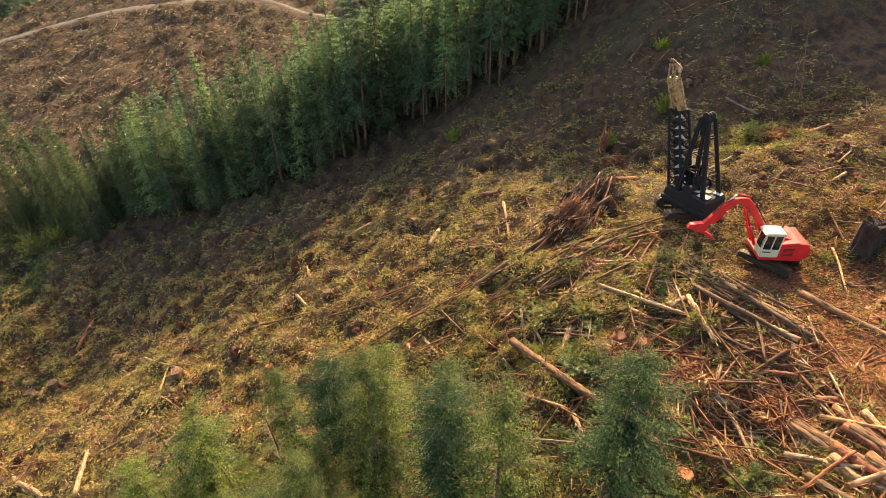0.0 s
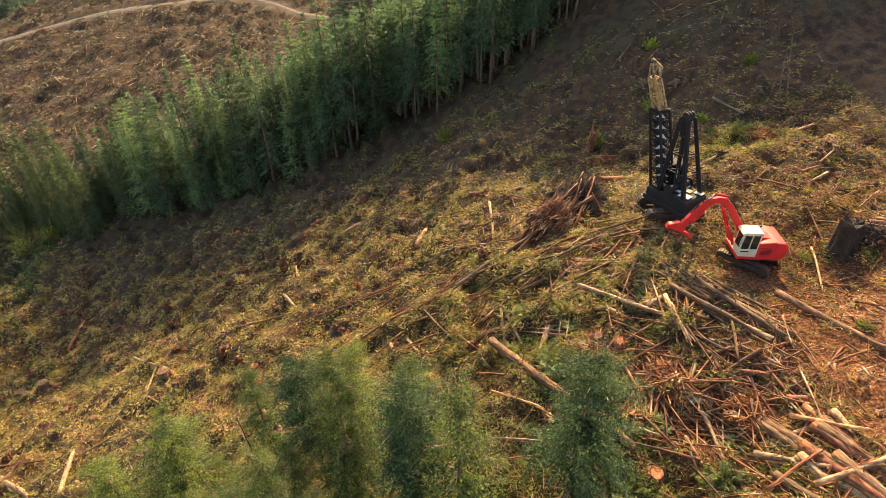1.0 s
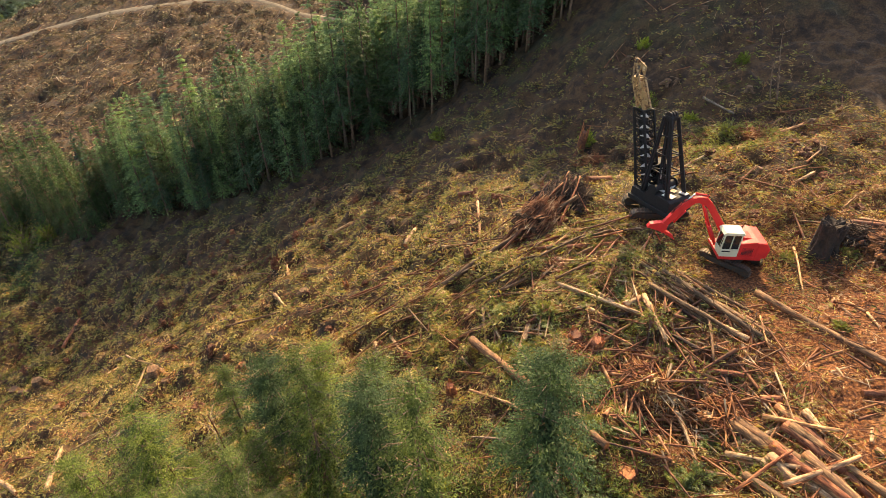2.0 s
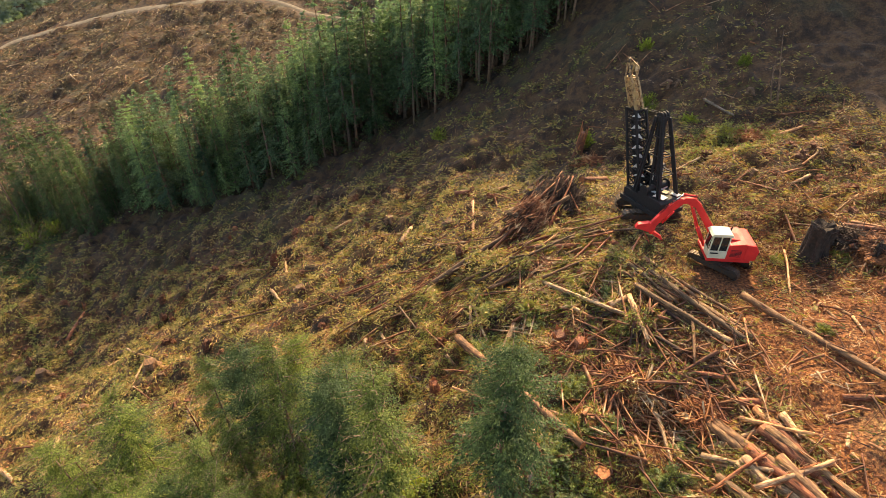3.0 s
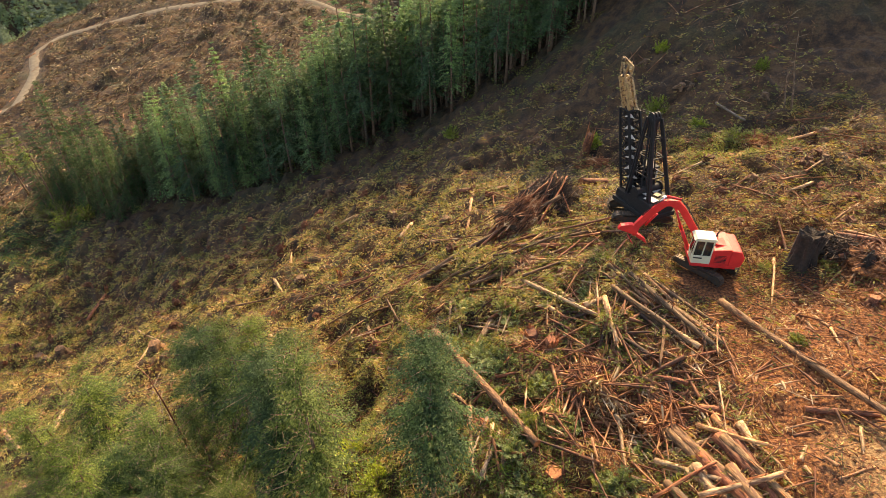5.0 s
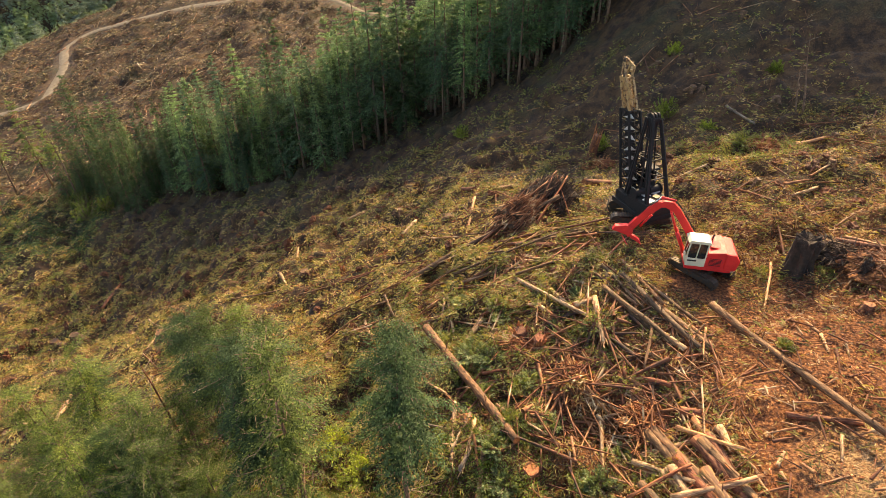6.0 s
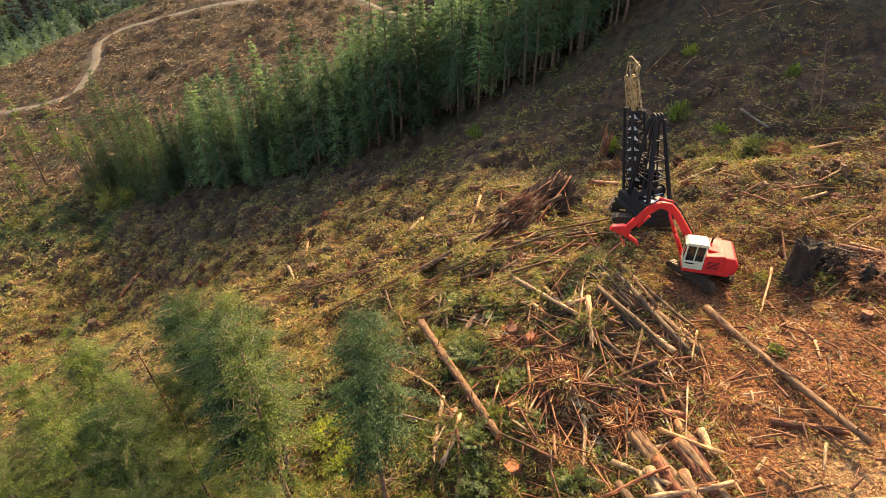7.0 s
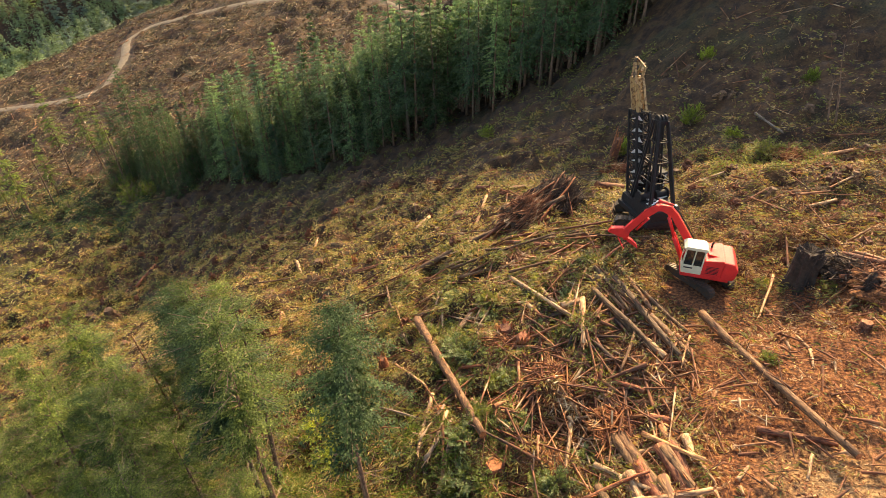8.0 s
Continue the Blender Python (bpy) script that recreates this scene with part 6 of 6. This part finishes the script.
def old_stump(x, y, radius, height, seed):
    """A great old stump with buttressed foot, furrowed sides and a ragged broken top."""
    stump_thing = thing("old_stump", pose(x, y, ground_at(x, y) - 0.3, -3, 2, 40), "huge old rotten stump with a crumbling top and dark furrowed sides", "stump")
    bm = bmesh.new()
    rings, sides = [], 40
    for z in np.linspace(0, 1, 12):
        ring = []
        for k in range(sides):
            a = 2 * math.pi * k / sides
            fluted = 0.16 * math.cos(6 * a + seed) + 0.3 * noise.noise(Vector((math.cos(a) * 2.4, math.sin(a) * 2.4, z * 1.2 + seed))) + 0.12 * noise.noise(Vector((math.cos(a) * 9, math.sin(a) * 9, z * 3)))
            r = radius * (0.88 + 0.26 * (1 - z) ** 3) * (1 + fluted)
            ring.append(bm.verts.new((math.cos(a) * r, math.sin(a) * r, height * z + (0.45 * noise.noise(Vector((math.cos(a) * 3, math.sin(a) * 3, seed))) if z > 0.8 else 0))))
        rings.append(ring)
    for lower, upper in zip(rings, rings[1:]):
        for k in range(sides):
            bm.faces.new((lower[k], lower[(k + 1) % sides], upper[(k + 1) % sides], upper[k])).smooth = True
    middle = bm.verts.new((0, 0, height * 0.9))
    for k in range(sides):
        bm.faces.new((rings[-1][k], rings[-1][(k + 1) % sides], middle))
    part("stem", bm, EARTH, stump_thing)
    gen = np.random.default_rng(seed)
    n = 150
    a, q = gen.random(n) * 6.28, np.sqrt(gen.random(n))
    c = np.stack([np.cos(a) * q * radius * 0.95, np.sin(a) * q * radius * 0.95, height * 0.92 + gen.uniform(0, 0.25, n)], -1)
    o = np.stack([np.cos(a), np.sin(a), 0.4 + 0 * a], -1)
    verts, faces = sprays(c, o, 0.16, 0.05, 0.9, 4, gen)
    litter = new("bark_litter", quick_mesh("bark_litter", verts, faces, [DARK_STICKS]))
    litter.parent = stump_thing
    tagged(litter, "dark bark litter on the broken top", kind="stuff")


def slash_pile(x, y, size, height, seed, count=260, mat=POLES, lay=None):
    """A heap of crossed tops and branches over a low mound."""
    gen = np.random.default_rng(seed)
    heap = thing("slash_pile", pose(x, y, ground_at(x, y) - 0.2), "heap of dark crossed branches and tree tops", "slash pile")
    bm = bmesh.new()
    made = bmesh.ops.create_icosphere(bm, subdivisions=4, radius=1.0)["verts"]
    for v in made:
        k = 1 + 0.45 * noise.noise(v.co * 2.5 + Vector((seed, 3, 0)))
        v.co = Vector((v.co.x * size * k, v.co.y * size * 0.8 * k, max(-0.3, v.co.z * height * 0.7 * k)))
    part("mound", bm, EARTH if mat is DARK_STICKS else SOIL, heap)
    a, rad = gen.random(count) * 6.28, size * np.sqrt(gen.random(count))
    top = height * np.maximum(0.05, 1 - (rad / size) ** 2) * 0.9
    c = np.stack([np.cos(a) * rad, np.sin(a) * rad, top + gen.uniform(-0.1, 0.25, count)], -1)
    d = gen.normal(0, 1, (count, 3)) * (1, 1, 0.22) if lay is None else gen.normal(0, 0.33, (count, 3)) + lay
    d *= gen.uniform(0.4, 0.5 + 0.4 * size, (count, 1)) / np.linalg.norm(d, axis=1)[:, None]
    d[:, 2] += 0.12 * gen.random(count)
    sticks = new("stick_tangle", limb_mesh(c - d, c + d, gen.uniform(0.02, 0.07, count), "stick_tangle", mat, 5, gen.normal(0, 0.08, count)))
    sticks.parent = heap
    tagged(sticks, kind="stuff")
    verts, faces = sprays(c, d / np.linalg.norm(d, axis=1)[:, None], 0.45, 0.10, 0.3, 4, gen)
    leaves = new("needle_litter", quick_mesh("needle_litter", verts, faces, [mat]))
    leaves.parent = heap
    tagged(leaves, kind="stuff")


old_stump(31.9, 32.9, 0.86, 3.0, 3)
root_wad(35.0, 31.0, 0.7, 30, 8)
slash_pile(34.4, 33.6, 1.5, 1.0, 33, 180, DARK_STICKS)
bush(33.2, 32.0, 0.8, 41, GREENS, "low leafy green bush beside the old stump")
bush(30.6, 34.0, 0.9, 42, GREENS, "low leafy green bush beside the old stump")
slash_pile(15.2, 46.4, 3.2, 3.8, 4, 520, DARK_STICKS, (0.6, 0.62, 0.5))
slash_pile(12.8, 44.0, 2.7, 2.0, 21, 340, POLES, (0.7, 0.55, 0.35))
for px, py, qx, qy, thick, lift, rise in ((8.2, 40.6, 14.8, 46.0, 0.24, 0.3, 3.0), (10.6, 41.0, 15.6, 47.6, 0.20, 0.3, 3.4), (11.4, 41.6, 16.2, 46.8, 0.26, 0.4, 3.1), (9.6, 42.4, 14.6, 47.4, 0.18, 0.5, 2.8), (12.6, 41.0, 15.2, 46.4, 0.16, 0.3, 3.5), (13.8, 41.4, 16.6, 47.0, 0.2, 0.2, 3.0), (16.9, 42.6, 15.6, 47.4, 0.14, 0.2, 3.4), (10.6, 39.3, 19.9, 40.5, 0.3, 0.4, 0.5), (11.4, 38.4, 18.9, 39.2, 0.26, 0.4, 0.5), (9.0, 43.4, 14.0, 48.0, 0.3, 0.3, 2.2)):
    felled(px, py, qx, qy, thick, "red", lift, "logs on the slash pile", "reddish brown stem leaning on the slash pile", rise)
slash_pile(13.0, 36.6, 1.8, 0.8, 5, 150)
slash_pile(17.2, 23.8, 2.0, 0.6, 6, 240, CHIPS)
slash_pile(20.8, 20.6, 1.8, 0.8, 7, 200, CHIPS)
slash_pile(13.6, 27.6, 1.6, 0.5, 9, 200, CHIPS)
slash_pile(36.5, 31.5, 2.4, 1.1, 10, 220)
slash_pile(40.0, 24.0, 2.4, 1.1, 12, 220, CHIPS)
slash_pile(15.6, 21.6, 1.4, 0.6, 15, 140, CHIPS)
slash_pile(38.0, 56.5, 1.8, 0.7, 16, 180, CHIPS)
slash_pile(22.5, 63.0, 2.4, 0.8, 17, 220, CHIPS)


# ---- far side of the valley ----
def far_forest():
    """Distant conifers and broadleaves across the valley, in one mesh."""
    gen = np.random.default_rng(9)
    kinds = [mesh_arrays(conifer_meshes(90, 24, 4.2, 0.03, 34, 3, 1.9, 1.4, HAZED_CONIFER, 0.1, fan=3, corners=3)[1]), mesh_arrays(conifer_meshes(91, 14, 4.8, 0.05, 40, 2, 1.6, 1.6, HAZED_BROADLEAF, 1.0, fan=3, corners=3)[1])]
    verts, faces, slots, n0 = [], [], [], 0
    x, y = gen.uniform(-460, -200, 1700), gen.uniform(150, 480, 1700)
    s = (y - x) / math.sqrt(2)
    ok = (s > 400) & (s < 525) & (y < 430)
    for px, py, ps in zip(x[ok], y[ok], s[ok]):
        broad = int(value_noise(np.array(px / 40), np.array(py / 40)) + 0.0022 * (500 - ps) > 0.08)
        v, f = kinds[broad]
        size, turn = gen.uniform(0.75, 1.2), gen.random() * 6.28
        c, d = math.cos(turn) * size, math.sin(turn) * size
        verts.append(np.stack([px + v[:, 0] * c - v[:, 1] * d, py + v[:, 0] * d + v[:, 1] * c, float(smooth_land(px, py)) + v[:, 2] * size], -1))
        faces.append(f + n0)
        slots.append(np.full(len(f), broad))
        n0 += len(v)
    return quick_mesh("far_forest", np.concatenate(verts), np.concatenate(faces), [HAZED_CONIFER, HAZED_BROADLEAF], np.concatenate(slots))


tagged(new("far_forest", far_forest()), "pale green mixed forest across the valley, haze put into its colour", "forest", kind="stuff")
